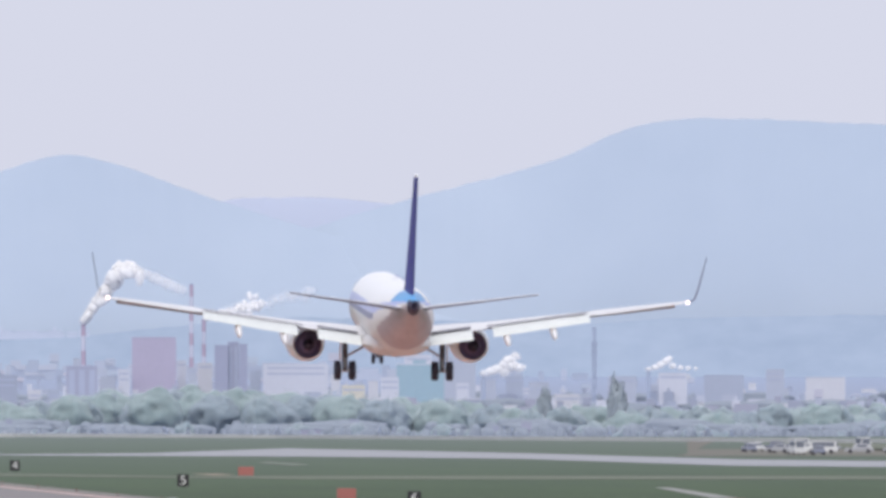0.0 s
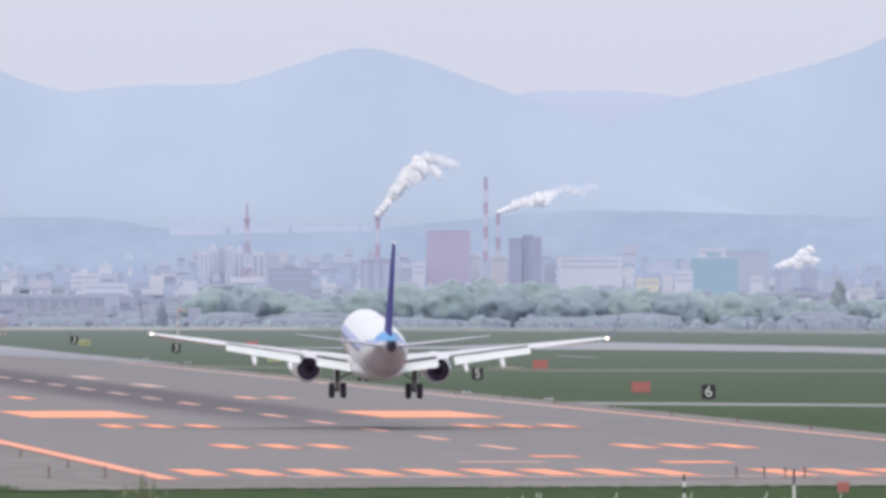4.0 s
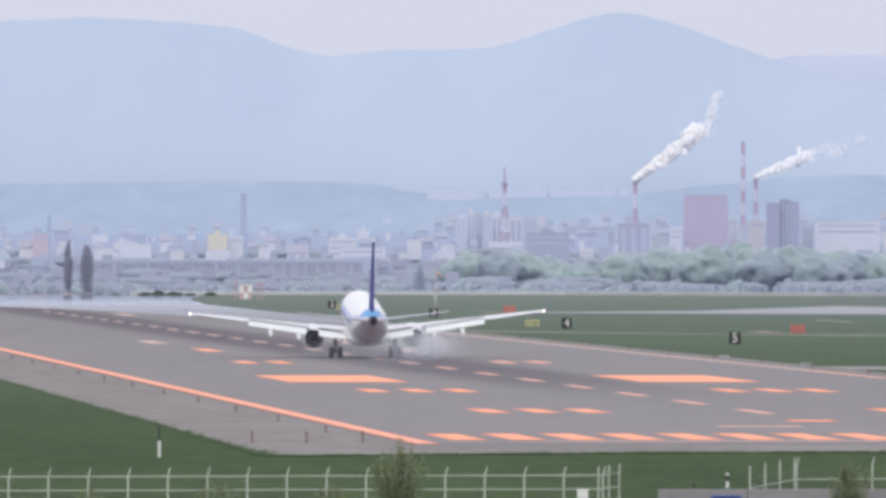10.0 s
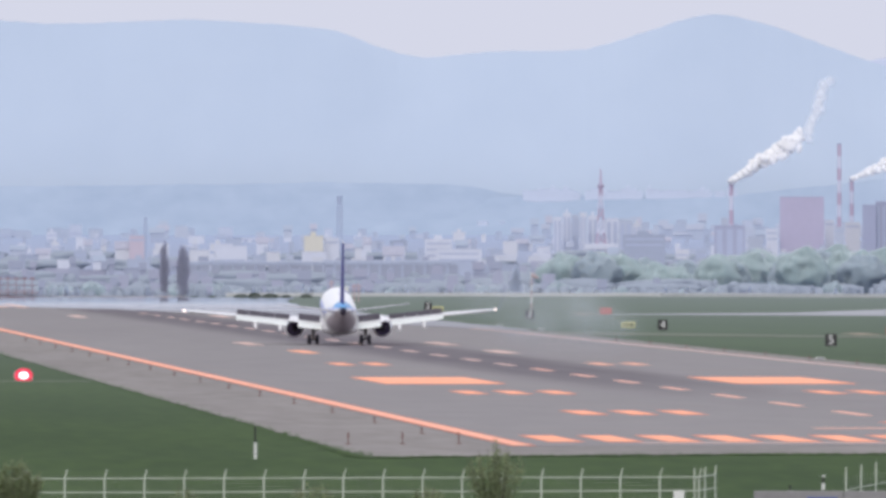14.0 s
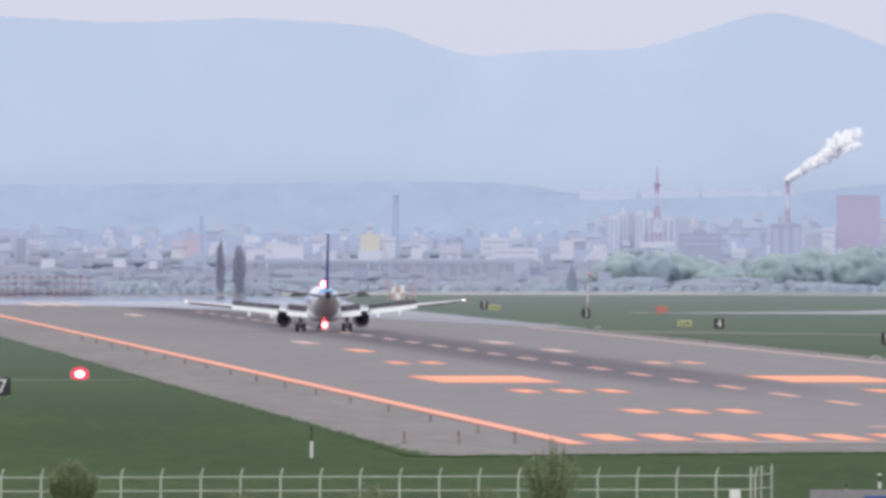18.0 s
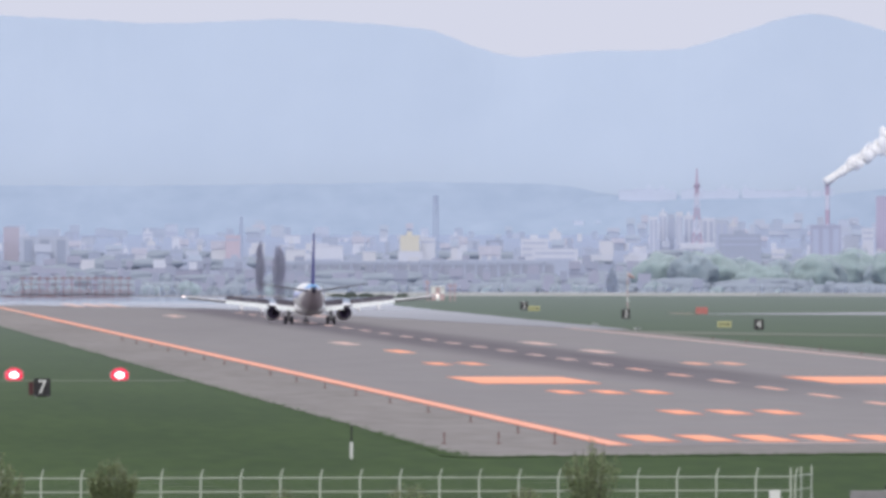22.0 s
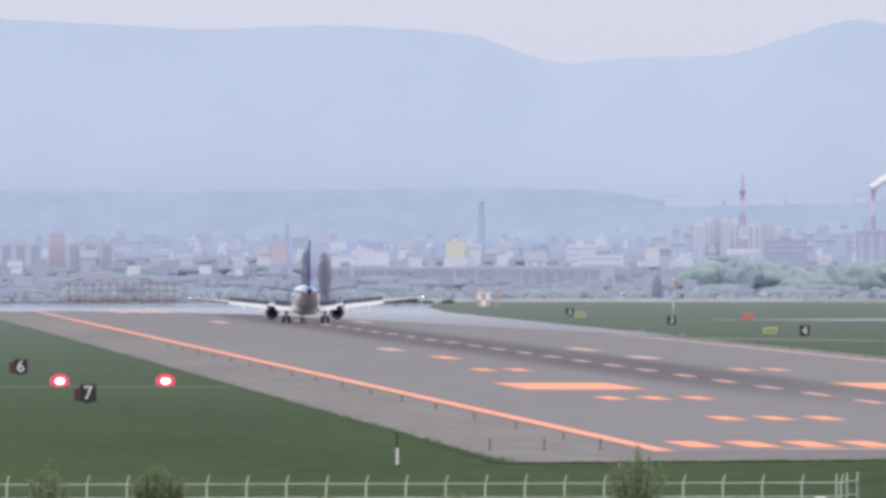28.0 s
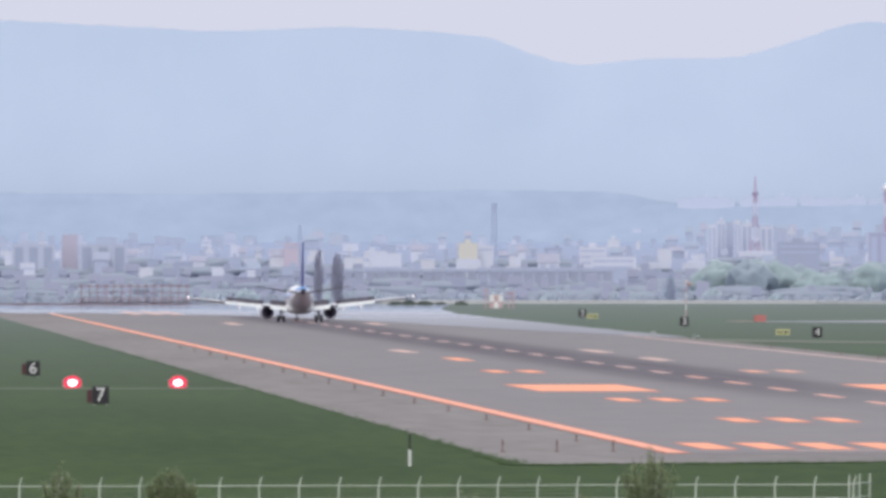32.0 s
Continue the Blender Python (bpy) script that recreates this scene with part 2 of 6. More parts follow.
def asphalt():
    m = surface("worn_grey_asphalt", (0.265, 0.250, 0.247), 0.85, other=(0.228, 0.214, 0.213), coarse=0.02, fine=0.25, stretch=(1, 0.15, 1), amount=0.7, spec=0.15)
    n, l = m.node_tree.nodes, m.node_tree.links
    b = n["Principled BSDF"]
    base = b.inputs["Base Color"].links[0].from_socket
    co = n.new("ShaderNodeTexCoord")
    sep = n.new("ShaderNodeSeparateXYZ")
    l.new(co.outputs["Object"], sep.inputs[0])

    def math_node(op, a, c, d=None):
        q = n.new("ShaderNodeMath")
        q.operation = op
        for i, val in enumerate((a, c, d)):
            if val is None:
                continue
            if isinstance(val, (int, float)):
                q.inputs[i].default_value = val
            else:
                l.new(val, q.inputs[i])
        return q.outputs[0]
    # tyre rubber laid down along the middle
    off = math_node("ABSOLUTE", math_node("SUBTRACT", sep.outputs[0], XC + 1.0), 0)
    across = n.new("ShaderNodeMapRange")
    across.interpolation_type = "SMOOTHSTEP"
    for k, val in (("From Min", 10.0), ("From Max", 3.0), ("To Min", 0.0), ("To Max", 0.80)):
        across.inputs[k].default_value = val
    l.new(off, across.inputs["Value"])
    along = n.new("ShaderNodeMapRange")
    along.interpolation_type = "SMOOTHSTEP"
    for k, val in (("From Min", 1150.0), ("From Max", 1500.0)):
        along.inputs[k].default_value = val
    l.new(sep.outputs[1], along.inputs["Value"])
    streak = n.new("ShaderNodeTexNoise")
    streak.inputs["Scale"].default_value = 0.5
    mp = n.new("ShaderNodeMapping")
    mp.inputs["Scale"].default_value = (1, 0.02, 1)
    l.new(co.outputs["Object"], mp.inputs[0])
    l.new(mp.outputs[0], streak.inputs["Vector"])
    fac = math_node("MULTIPLY", math_node("MULTIPLY", across.outputs[0], along.outputs[0]), math_node("ADD", streak.outputs["Fac"], 0.45))
    mix = n.new("ShaderNodeMixRGB")
    mix.inputs[2].default_value = (0.115, 0.10, 0.115, 1)
    l.new(fac, mix.inputs[0])
    l.new(base, mix.inputs[1])
    l.new(mix.outputs[0], b.inputs["Base Color"])
    return m


ASPHALT = asphalt()
# the added mirage sheet: its shine grows towards the far end
sn, sl = SHIMMER.node_tree.nodes, SHIMMER.node_tree.links
sco, ssep, sr = sn.new("ShaderNodeTexCoord"), sn.new("ShaderNodeSeparateXYZ"), sn.new("ShaderNodeMapRange")
sl.new(sco.outputs["Object"], ssep.inputs[0])
sl.new(ssep.outputs[1], sr.inputs["Value"])
for key, val in (("From Min", 2200.0), ("From Max", 3150.0), ("To Min", 0.55), ("To Max", 0.05)):
    sr.inputs[key].default_value = val
sl.new(sr.outputs[0], sn["Principled BSDF"].inputs["Roughness"])
sheet("runway_shoulder", [(41.7, 911), (62, 922), (119.5, 938), (119.5, 3425), (41.7, 3425)], SHOULDER, 0.03, "pale concrete shoulder and overrun along the runway", category="pavement")
runway = sheet("runway", [(51.8, 955), (116.0, 966), (116.0, 3420), (51.8, 3420)], ASPHALT, 0.06, "long grey asphalt runway with a dark rubber streak", category="runway")


def mark(name, x0, x1, y0, y1, material=None, z=0.08):
    bm = box(bmesh.new(), x0, x1, y0, y1, z - 0.012, z)
    ob = part(name, bm, material or ORANGE, runway)
    # added red-orange rim imitates the glow bleeding past the bright mark
    if material is None:
        part("bloom_rim", box(bmesh.new(), x0 - .16, x1 + .16, y0 - 2.2, y1 + 2.2, z - 0.016, z - .006), RIM_ORANGE, ob, "reddish rim added for the glow round the paint")
    return ob


def markings():
    for i in range(18):
        if i == 9:
            continue
        x = 55.2 + 3.42 * i
        if x < 113:
            mark("threshold_stripe", x, x + 1.75, 976, 1004)
    for y0, y1, xs in ((1126, 1149, (66.6, 69.9, 73.2)), (1275, 1298, (66.6, 69.9, 73.2)), (1562, 1588, (69.7, 72.9)), (1722, 1766, (73.3,)), (1852, 1902, (72.8,)), (2500, 2562, (72.8,))):
        w = 0.74 if len(xs) > 1 else 0.9
        for x in xs:
            mark("touchdown_stripe", x - w, x + w, y0, y1, None if y0 < 1700 else PALE_PAINT if y0 > 1800 else ORANGE)
            far_x = (166.6 if y0 == 1562 else 166.9) - x
            mark("touchdown_stripe", far_x - w, far_x + w, y0, y1, None if y0 < 1500 else PALE_ORANGE if y0 < 1600 else PALE_PAINT)
    for x in (68.65, 96.95):
        mark("aiming_point_mark", x - 4.7, x + 4.7, 1363, 1425)
    # dashes and the right edge line take a paler paint farther out
    for i in range(25):
        y = 1116 + 62.5 * i
        x = XC + 0.6 + (y - 1800) * 0.0012
        mark("centreline_dash", x - .42, x + .42, y + 1, y + 29, MID_ORANGE if y < 1500 else PALE_PAINT)
    line = mark("edge_line", 52.2, 53.1, 958, 3400, PALE_ORANGE)
    # the same painted glow along the left edge line
    part("bloom_rim", box(bmesh.new(), 51.95, 53.35, 957, 2600, .064, .074), RIM_ORANGE, line, "reddish rim added for the glow round the paint")
    mark("edge_line", 114.1, 114.9, 975, 1480, MID_ORANGE)
    mark("edge_line", 114.1, 114.9, 1480, 3400, PALE_PAINT)
    for x in (66.6, 69.9, 73.2):
        mark("touchdown_stripe", x - .9, x + .9, 2850, 2985, PALE_PAINT, z=.125)
    mark("threshold_bar", 60.0, 114.0, 968, 970, PALE_PAINT)
    # runway designation, seen too flat to read
    for x0, x1, y0, y1, paint in ((75.2, 80.4, 1041, 1045, MID_ORANGE), (82.2, 84.8, 1072, 1078, None), (87.7, 91.6, 1038, 1045, None)):
        mark("designation_bar", x0, x1, y0, y1, paint)


markings()
def frayed(pts, step, amount, seed):
    """An outline with extra points between the given ones, pushed about at random."""
    rnd = random.Random(seed)
    out = []
    for (x0, y0), (x1, y1) in zip(pts, pts[1:] + pts[:1]):
        n = max(1, int(math.hypot(x1 - x0, (y1 - y0) * .1) / step))
        for i in range(n):
            k = i / n
            out.append((x0 + (x1 - x0) * k + rnd.uniform(-amount, amount), y0 + (y1 - y0) * k + rnd.uniform(-amount, amount) * 12))
    return out


# glossy sheet standing for the mirage, its outline fitted to the camera's view
sheet("mirage_sheet", frayed([(41.7, 3010), (48, 2900), (58, 2940), (63, 2900), (76, 2850), (86, 2790), (95, 2640), (103, 2450), (109, 2300), (113, 2215), (117, 2160), (119.6, 2150), (120.2, 2400), (120.4, 2700), (122, 2900), (127, 3100), (139, 3345), (40, 3345)], 4.0, .45, 3), SHIMMER, 0.10, "glossy sheet added over the runway end to stand for the mirage", category="pavement")
for nm, pts, mt, lab in (("taxiway_strip", [(119.5, 1494), (119.5, 1528), (141, 1505), (190, 1446), (240, 1396), (240, 1368), (190, 1416), (141, 1474)], STRIP, "narrow pale paved strip across the grass"),
                         ("taxiway_strip", [(119.5, 2128), (147, 2040), (300, 2026), (300, 1950), (158, 1976), (119.5, 2062)], DULLSTRIP, "old grassy paved strip across the airfield"),
                         ("taxiway_strip", [(150, 2600), (189, 2660), (225, 2840), (248, 2654), (260, 2448), (330, 2200), (330, 2080), (240, 2275), (230, 2468), (206, 2542)], GLAREPAVE, "wide pale taxiway beyond the grass"),
                         ("access_track", [(183.9, 1818), (185.5, 1818), (176, 1660), (173, 1655)], STRIP, "thin pale track in the grass"),
                         ("access_track", [(335, 3080), (350, 3080), (322, 2560), (300, 2520)], DULLSTRIP, "earth track climbing to the field's edge")):
    sheet(nm, pts, mt, 0.05, lab, category="pavement")


# ---------------------------------------------------------------- airliner
def ellipse(y, zc, rw, rh, n=72):
    return [(rw * math.cos(2 * math.pi * i / n), y, zc + rh * math.sin(2 * math.pi * i / n)) for i in range(n)]


def wing_z(x):
    return 2.25 + (abs(x) - 1.9) * 0.150


def wing_le(x):
    return 6.4 - (abs(x) - 1.9) * 0.54


def wing_te(x):
    x = abs(x)
    return -1.55 if x < 5.6 else -1.55 - (x - 5.6) * 0.165


def airliner():
    legs, wings = [], []
    jet = thing("airliner", "white and blue twin-engine airliner landing with wheels and flaps down", "airplane")
    # fuselage: nose to tail cone
    st = ((19.7, 3.0, .04, .04), (19.45, 3.0, .34, .32), (19.0, 3.02, .66, .64), (18.2, 3.08, 1.05, 1.05), (17.2, 3.18, 1.36, 1.42), (15.8, 3.32, 1.65, 1.75), (14, 3.41, 1.83, 1.94), (12, 3.44, 1.88, 2.0), (6, 3.44, 1.88, 2.0), (0, 3.44, 1.88, 2.0), (-5.5, 3.44, 1.88, 2.0),
          (-7.5, 3.48, 1.84, 1.96), (-9.5, 3.60, 1.72, 1.84), (-11.5, 3.80, 1.48, 1.62), (-13.5, 4.08, 1.17, 1.32), (-15.2, 4.33, .85, 1.02), (-16.8, 4.55, .53, .70), (-17.8, 4.67, .33, .46), (-18.25, 4.72, .22, .30))
    ys = np.concatenate([np.linspace(-18.25, -5.5, 70), np.linspace(-5.2, 12, 60), np.linspace(12.4, 19.7, 24)])[::-1]
    bm = loft(bmesh.new(), [ellipse(y, *(tri(y, [(s[0], s[k]) for s in st[::-1]]) + (.16 if k == 1 else 0) for k in (1, 2, 3))) for y in ys])
    for fc in bm.faces:
        c = fc.calc_center_median()
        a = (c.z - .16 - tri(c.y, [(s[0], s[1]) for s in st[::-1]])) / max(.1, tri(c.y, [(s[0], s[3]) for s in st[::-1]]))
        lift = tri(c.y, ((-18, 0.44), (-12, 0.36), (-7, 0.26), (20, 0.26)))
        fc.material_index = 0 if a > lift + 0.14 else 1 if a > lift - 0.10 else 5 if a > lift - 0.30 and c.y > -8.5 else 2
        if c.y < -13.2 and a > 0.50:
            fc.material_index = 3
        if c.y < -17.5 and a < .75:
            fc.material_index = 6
        # grime and the shade under the tail, both put into one darker colour
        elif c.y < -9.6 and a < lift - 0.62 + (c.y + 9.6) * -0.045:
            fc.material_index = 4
    part("fuselage", bm, (WHITE, LILAC, GREY, SKYBLUE, TAILCONE, BANDBLUE, DARK), jet, "white upper body, two blue bands, pale belly, tail cone coloured with grime and shade", smooth=True)
    bm = loft(bmesh.new(), [[(0.95 * q[0] + 0, y, 1.95 + q[2] * k) for q in ellipse(0, 0, rw, 0.75, 20)] for y, rw, k in ((7.5, .3, .3), (6.2, 1.7, .8), (3, 2.1, 1), (-2.5, 2.1, 1), (-4.6, 1.6, .8), (-6, .3, .3))])
    part("wing_body_fairing", bm, GREY, jet, smooth=True)
    bm = turned(bmesh.new(), ((-18.2, 0.22), (-18.55, 0.21), (-18.55, 0.14), (-18.1, 0.13), (-18.1, 0.01)), 14, 0, 4.88)
    part("tail_pipe", bm, DARK, jet, "black exhaust at the tail")
    bm = bmesh.new()
    bmesh.ops.create_cone(bm, cap_ends=True, segments=20, radius1=.42, radius2=.42, depth=.05, matrix=Matrix.Diagonal((1, 2.2, 1, 1)))
    part("crown_mark", bm, BLUE, jet, "small dark blue mark on the crown", m=pose(.98, 9.6, 5.30, 0, 32, 0))
    # wings
    for s in (-1, 1):
        xs = (1.2, 1.9, 3.6, 5.6, 8.0, 11.4, 11.9, 14.5, 16.6, 17.16)
        rings = []
        for x in xs:
            te = wing_te(x) + (1.15 if x < 11.5 else 0.0) * (1.0 if x < 5.7 else 0.85)
            ch = wing_le(x) - te
            rings.append(foil(s * x, wing_le(x), te, wing_z(x), 0.13 * ch if x < 4 else 0.105 * ch))
        bm = loft(bmesh.new(), rings)
        bm.normal_update()
        # downward faces get the dark grey: underside shade put into the colour
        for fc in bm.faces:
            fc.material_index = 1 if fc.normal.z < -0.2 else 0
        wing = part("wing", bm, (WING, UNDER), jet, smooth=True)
        wings.append((wing, s))
        # flaps, in two slots each
        for x0, x1 in ((2.0, 4.55), (5.75, 11.35)):
            for k, (dy, dz, ln, tilt) in enumerate(((1.35, 0.07, 1.2, 0.22), (0.22, -0.17, 0.55, 0.52))):
                ring = []
                for x in (x0, (x0 + x1) / 2, x1):
                    sc = 1.0 if x < 5.7 else 1.0 - (x - 5.7) * 0.045
                    y1 = wing_te(x) + dy * sc
                    z1 = wing_z(x) + dz * sc
                    ring.append(foil(s * x, y1, y1 - ln * sc, z1, 0.16 * sc, 5, droop=ln * sc * tilt))
                part("flap" if k == 0 else "aft_flap", loft(bmesh.new(), ring), FLAPGREY, wing, smooth=True)
        ring = [foil(s * x, wing_te(x) + 0.62, wing_te(x) - 0.02, wing_z(x) + 0.0, 0.10, 5) for x in (12.0, 16.2)]
        part("aileron", loft(bmesh.new(), ring), WING, wing)
        # slats at the leading edge
        ring = [foil(s * x, wing_le(x) + 0.35, wing_le(x) - 0.35, wing_z(x) - 0.28, 0.16, 5, droop=-0.22) for x in (6.0, 11.0, 16.4)]
        part("slat", loft(bmesh.new(), ring), STEEL, wing, smooth=True)
        # canoe fairings of the flap tracks
        for x in (6.55, 9.25):
            zc = wing_z(x) - 0.62
            bm = loft(bmesh.new(), [[(s * x + q[0], y, zc + dz + q[2]) for q in ellipse(0, 0, r, r * 1.35, 10)] for y, r, dz in ((wing_te(x) + 3.0, .03, .35), (wing_te(x) + 2.0, .17, .2), (wing_te(x) + 0.2, .21, 0), (wing_te(x) - 1.0, .17, -.22), (wing_te(x) - 1.7, .04, -.34))])
            part("track_fairing", bm, WHITE, wing, smooth=True)
        # winglet, canted outwards
        z0 = wing_z(17.16)
        bm = loft(bmesh.new(), [[(s * (x + o), y, z) for o, y, z in ((0, le, zz), (.025, (le + te) / 2, zz), (0, te, zz), (-.025, (le + te) / 2, zz))] for x, le, te, zz in ((17.14, wing_le(17.16), wing_te(17.16), z0), (17.42, -2.35, -3.75, z0 + .22), (17.60, -2.9, -4.1, z0 + .8), (17.98, -4.25, -4.85, z0 + 2.70))])
        part("winglet", bm, WINGLETBLUE, wing, "slender grey-blue upturned tip", smooth=True)
        bm = bmesh.new()
        bmesh.ops.create_icosphere(bm, subdivisions=2, radius=0.095, matrix=Matrix.Translation((s * 17.0, wing_te(17.1) - 0.1, z0 + 0.03)))
        part("tip_light", bm, TIPGLOW, wing, "glowing white position lamp")
        # engine
        ex, ez = s * 4.86, 1.62
        bm = turned(bmesh.new(), ((4.6, .80), (9.2, .80), (9.55, .86), (9.68, .93), (9.5, 1.0), (8.6, 1.10), (7.2, 1.14), (5.4, 1.10), (4.0, .95), (3.4, .86), (3.4, .83), (4.1, .86)), 32, ex, ez)
        eng = part("engine", bm, WHITE, jet, "white turbofan nacelle with a dark exhaust", smooth=True)
        part("fan_duct", turned(bmesh.new(), ((3.6, .84), (3.95, .85), (3.95, .5), (3.9, .50)), 28, ex, ez), DUCTBLUE, eng, smooth=True)
        part("core_nozzle", turned(bmesh.new(), ((5.0, .54), (3.8, .52), (3.0, .42), (2.6, .38), (2.6, .35), (3.2, .33)), 24, ex, ez), DUCTBLUE, eng, smooth=True)
        part("exhaust_plug", turned(bmesh.new(), ((3.2, .33), (2.8, .25), (2.3, .14), (1.9, .02)), 20, ex, ez), DARK, eng, smooth=True)
        part("fan", turned(bmesh.new(), ((8.4, .80), (8.35, .35), (8.7, .2), (9.0, .01)), 20, ex, ez), DARK, eng)
        bm = loft(bmesh.new(), [[(ex + w * a, y, z) for a, y, z in ((-1, y0, zz), (1, y0, zz), (1, y1, zz), (-1, y1, zz))] for w, y0, y1, zz in ((.16, 7.4, 3.6, ez + .95), (.2, 5.6, 1.0, wing_z(4.86) - .05))])
        part("pylon", bm, WHITE, eng)
        # main gear
        gx = s * 2.86
        bm = rod(bmesh.new(), (gx, 0.05, 0.56), (gx, 0.15, 2.3), 0.15, 0.17, 12)
        gear = part("main_gear_strut", bm, DARKSTEEL, jet, smooth=True)
        legs.append((gear, .30))
        part("side_brace", rod(bmesh.new(), (gx, 0.1, 1.35), (s * 1.55, 0.2, 2.1), 0.07), STEEL, gear)
        part("torque_link", box(bmesh.new(), gx - .06, gx + .06, -0.45, -0.05, 0.75, 1.3, .02), STEEL, gear)
        part("gear_door", box(bmesh.new(), gx + s * .25, gx + s * .30, -0.5, 0.6, 1.15, 2.25, .015), GREY, gear)
        part("axle", rod(bmesh.new(), (gx - .45, 0.05, .565), (gx + .45, 0.05, .565), 0.09), STEEL, gear)
        for o in (-0.43, 0.43):
            legs.append((wheel(jet, gx + o, 0.05, 0.565, 0.565, 0.40), .30))
    # nose gear
    nose = part("nose_gear_strut", rod(bmesh.new(), (0, 15.6, 0.34), (0, 15.3, 2.0), 0.09, 0.11, 12), DARKSTEEL, jet, smooth=True)
    legs.append((nose, .04))
    for o in (-0.24, 0.24):
        legs.append((wheel(jet, o, 15.6, 0.345, 0.345, 0.2), .04))
        part("nose_gear_door", box(bmesh.new(), o * 1.9 - .02, o * 1.9 + .02, 15.0, 16.6, 1.15, 1.6, .01), GREY, jet)
    # tail
    def fin_ring(z, le, te, th):
        return foil(z, le, te, 0.0, th, 7, upright=True)
    split = 0.70
    fin = ((5.1, -9.8, -16.5, .56), (5.7, -11.6, -16.8, .50), (8.6, -14.35, -18.2, .36), (12.3, -17.75, -19.75, .22))
    keel = [(z, le, le + (te - le) * split, th) for z, le, te, th in fin]
    bm = loft(bmesh.new(), [[(q[0] - th * .12, q[1], q[2]) for q in fin_ring(z, le, te, th)] for z, le, te, th in keel])
    part("fin", bm, BLUE, jet, "deep blue tail fin", smooth=True)
    bm = loft(bmesh.new(), [[(a * th * .38 * b, y, z) for a, b, y in ((-1, 1, le + (te - le) * split - .02), (1, 1, le + (te - le) * split - .02), (1, .12, te), (-1, .12, te))] for z, le, te, th in fin])
    part("rudder", bm, BLUE, jet, "blue rudder")
    part("fin_cap", box(bmesh.new(), -.07, .07, -19.6, -18.2, 12.33, 12.48, .03), WHITE, jet, "white fin cap")
    bm = loft(bmesh.new(), [[(-w, y, z0), (w, y, z0), (w * .4, y, z1), (-w * .4, y, z1)] for w, y, z0, z1 in ((.05, -6.4, 5.30, 5.42), (.16, -9.8, 5.20, 5.60), (.22, -12.4, 5.0, 6.35))])
    part("dorsal_fin", bm, BLUE, jet)
    for s in (-1, 1):
        rings = [foil(s * x, le, te, z, th) for x, le, te, z, th in ((0.3, -13.6, -16.6, 4.62, .30), (1.2, -14.0, -16.75, 4.76, .27), (7.17, -17.5, -18.7, 5.60, .11))]
        bm = loft(bmesh.new(), rings)
        for v in bm.verts:    # trimmed nose down
            v.co.z -= max(0, v.co.y + 16.6 + (abs(v.co.x) - .4) * .31) * .075
        bm.normal_update()
        # faces not turned up are coloured dark, as shade under the tailplane
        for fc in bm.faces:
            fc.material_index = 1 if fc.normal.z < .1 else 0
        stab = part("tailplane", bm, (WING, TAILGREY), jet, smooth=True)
        rings = [foil(s * x, le, te, z, th, 4) for x, le, te, z, th in ((0.9, -16.65, -17.75, 4.68, .13), (7.1, -18.65, -19.15, 5.58, .06))]
        part("elevator", loft(bmesh.new(), rings), UNDER, stab, smooth=True)
    # spoilers, hinged at their front edges
    panels = []
    for s in (-1, 1):
        for x0, x1 in ((2.1, 4.5), (5.5, 7.2), (7.22, 8.6), (8.62, 10.0), (10.02, 11.3)):
            xm = (x0 + x1) / 2
            ch = 0.95 if x0 < 5 else 0.72
            slope = 0 if x0 < 5 else -math.degrees(math.atan(0.165)) * s
            bm = bmesh.new()
            box(bm, -(x1 - x0) / 2, (x1 - x0) / 2, -ch, 0, -0.02, 0.02)
            bm.verts.ensure_lookup_table()
            hy = wing_te(xm) + (1.15 if x0 < 5 else 0.98) + ch - 0.05
            hz = wing_z(xm) + (0.23 if x0 < 5 else 0.17)
            lean = math.degrees(math.atan(0.150)) * -s
            ob = part("spoiler", bm, UNDER, wings[0 if s < 0 else 1][0], "grey lift-dump panel on the wing", m=pose(s * xm, hy, hz, 0, lean, slope))
            panels.append((ob, s * xm, hy, hz, lean, slope))
    # red beacons on the crown and under the belly
    lenses = []
    for z, y, r in ((5.25, 1.0, .34), (1.62, -2.5, .32)):
        bm = turned(bmesh.new(), ((-.012, .01), (-.012, r * .97), (-.006, r)), 22, 0, 0)
        ob = part("beacon", bm, BEACONGLOW, jet, "red flashing beacon lens", m=pose(0, y, z))
        part("cover", turned(bmesh.new(), ((-.008, r * 1.03), (.006, r * 1.03), (.03, r * .7), (.03, .01)), 22, 0, 0), WHITE if z > 3 else DARKSTEEL, ob)
        lenses.append((ob, y, z, r))
        part("beacon_base", rod(bmesh.new(), (0, y, 5.3 if z > 3 else 1.17), (0, y, 5.62 if z > 3 else 1.5), .09, .07, 10), DARK, jet)
    return jet, panels, legs, lenses, wings


def wheel(parent, x, y, z, r, w):
    bm = loft(bmesh.new(), [[(x + o, y + q * math.cos(2 * math.pi * i / 24), z + q * math.sin(2 * math.pi * i / 24)) for i in range(24)] for o, q in ((-w / 2, r * .55), (-w / 2, r * .86), (-w * .36, r), (w * .36, r), (w / 2, r * .86), (w / 2, r * .55))], cap=False)
    wh = part("wheel", bm, RUBBER, parent, smooth=True)
    bm = bmesh.new()
    for o in (-1, 1):
        rod(bm, (x + o * w * .22, y, z), (x + o * w * .40, y, z), r * .57, r * .5, 16)
    part("rim", bm, STEEL, wh)
    return wh


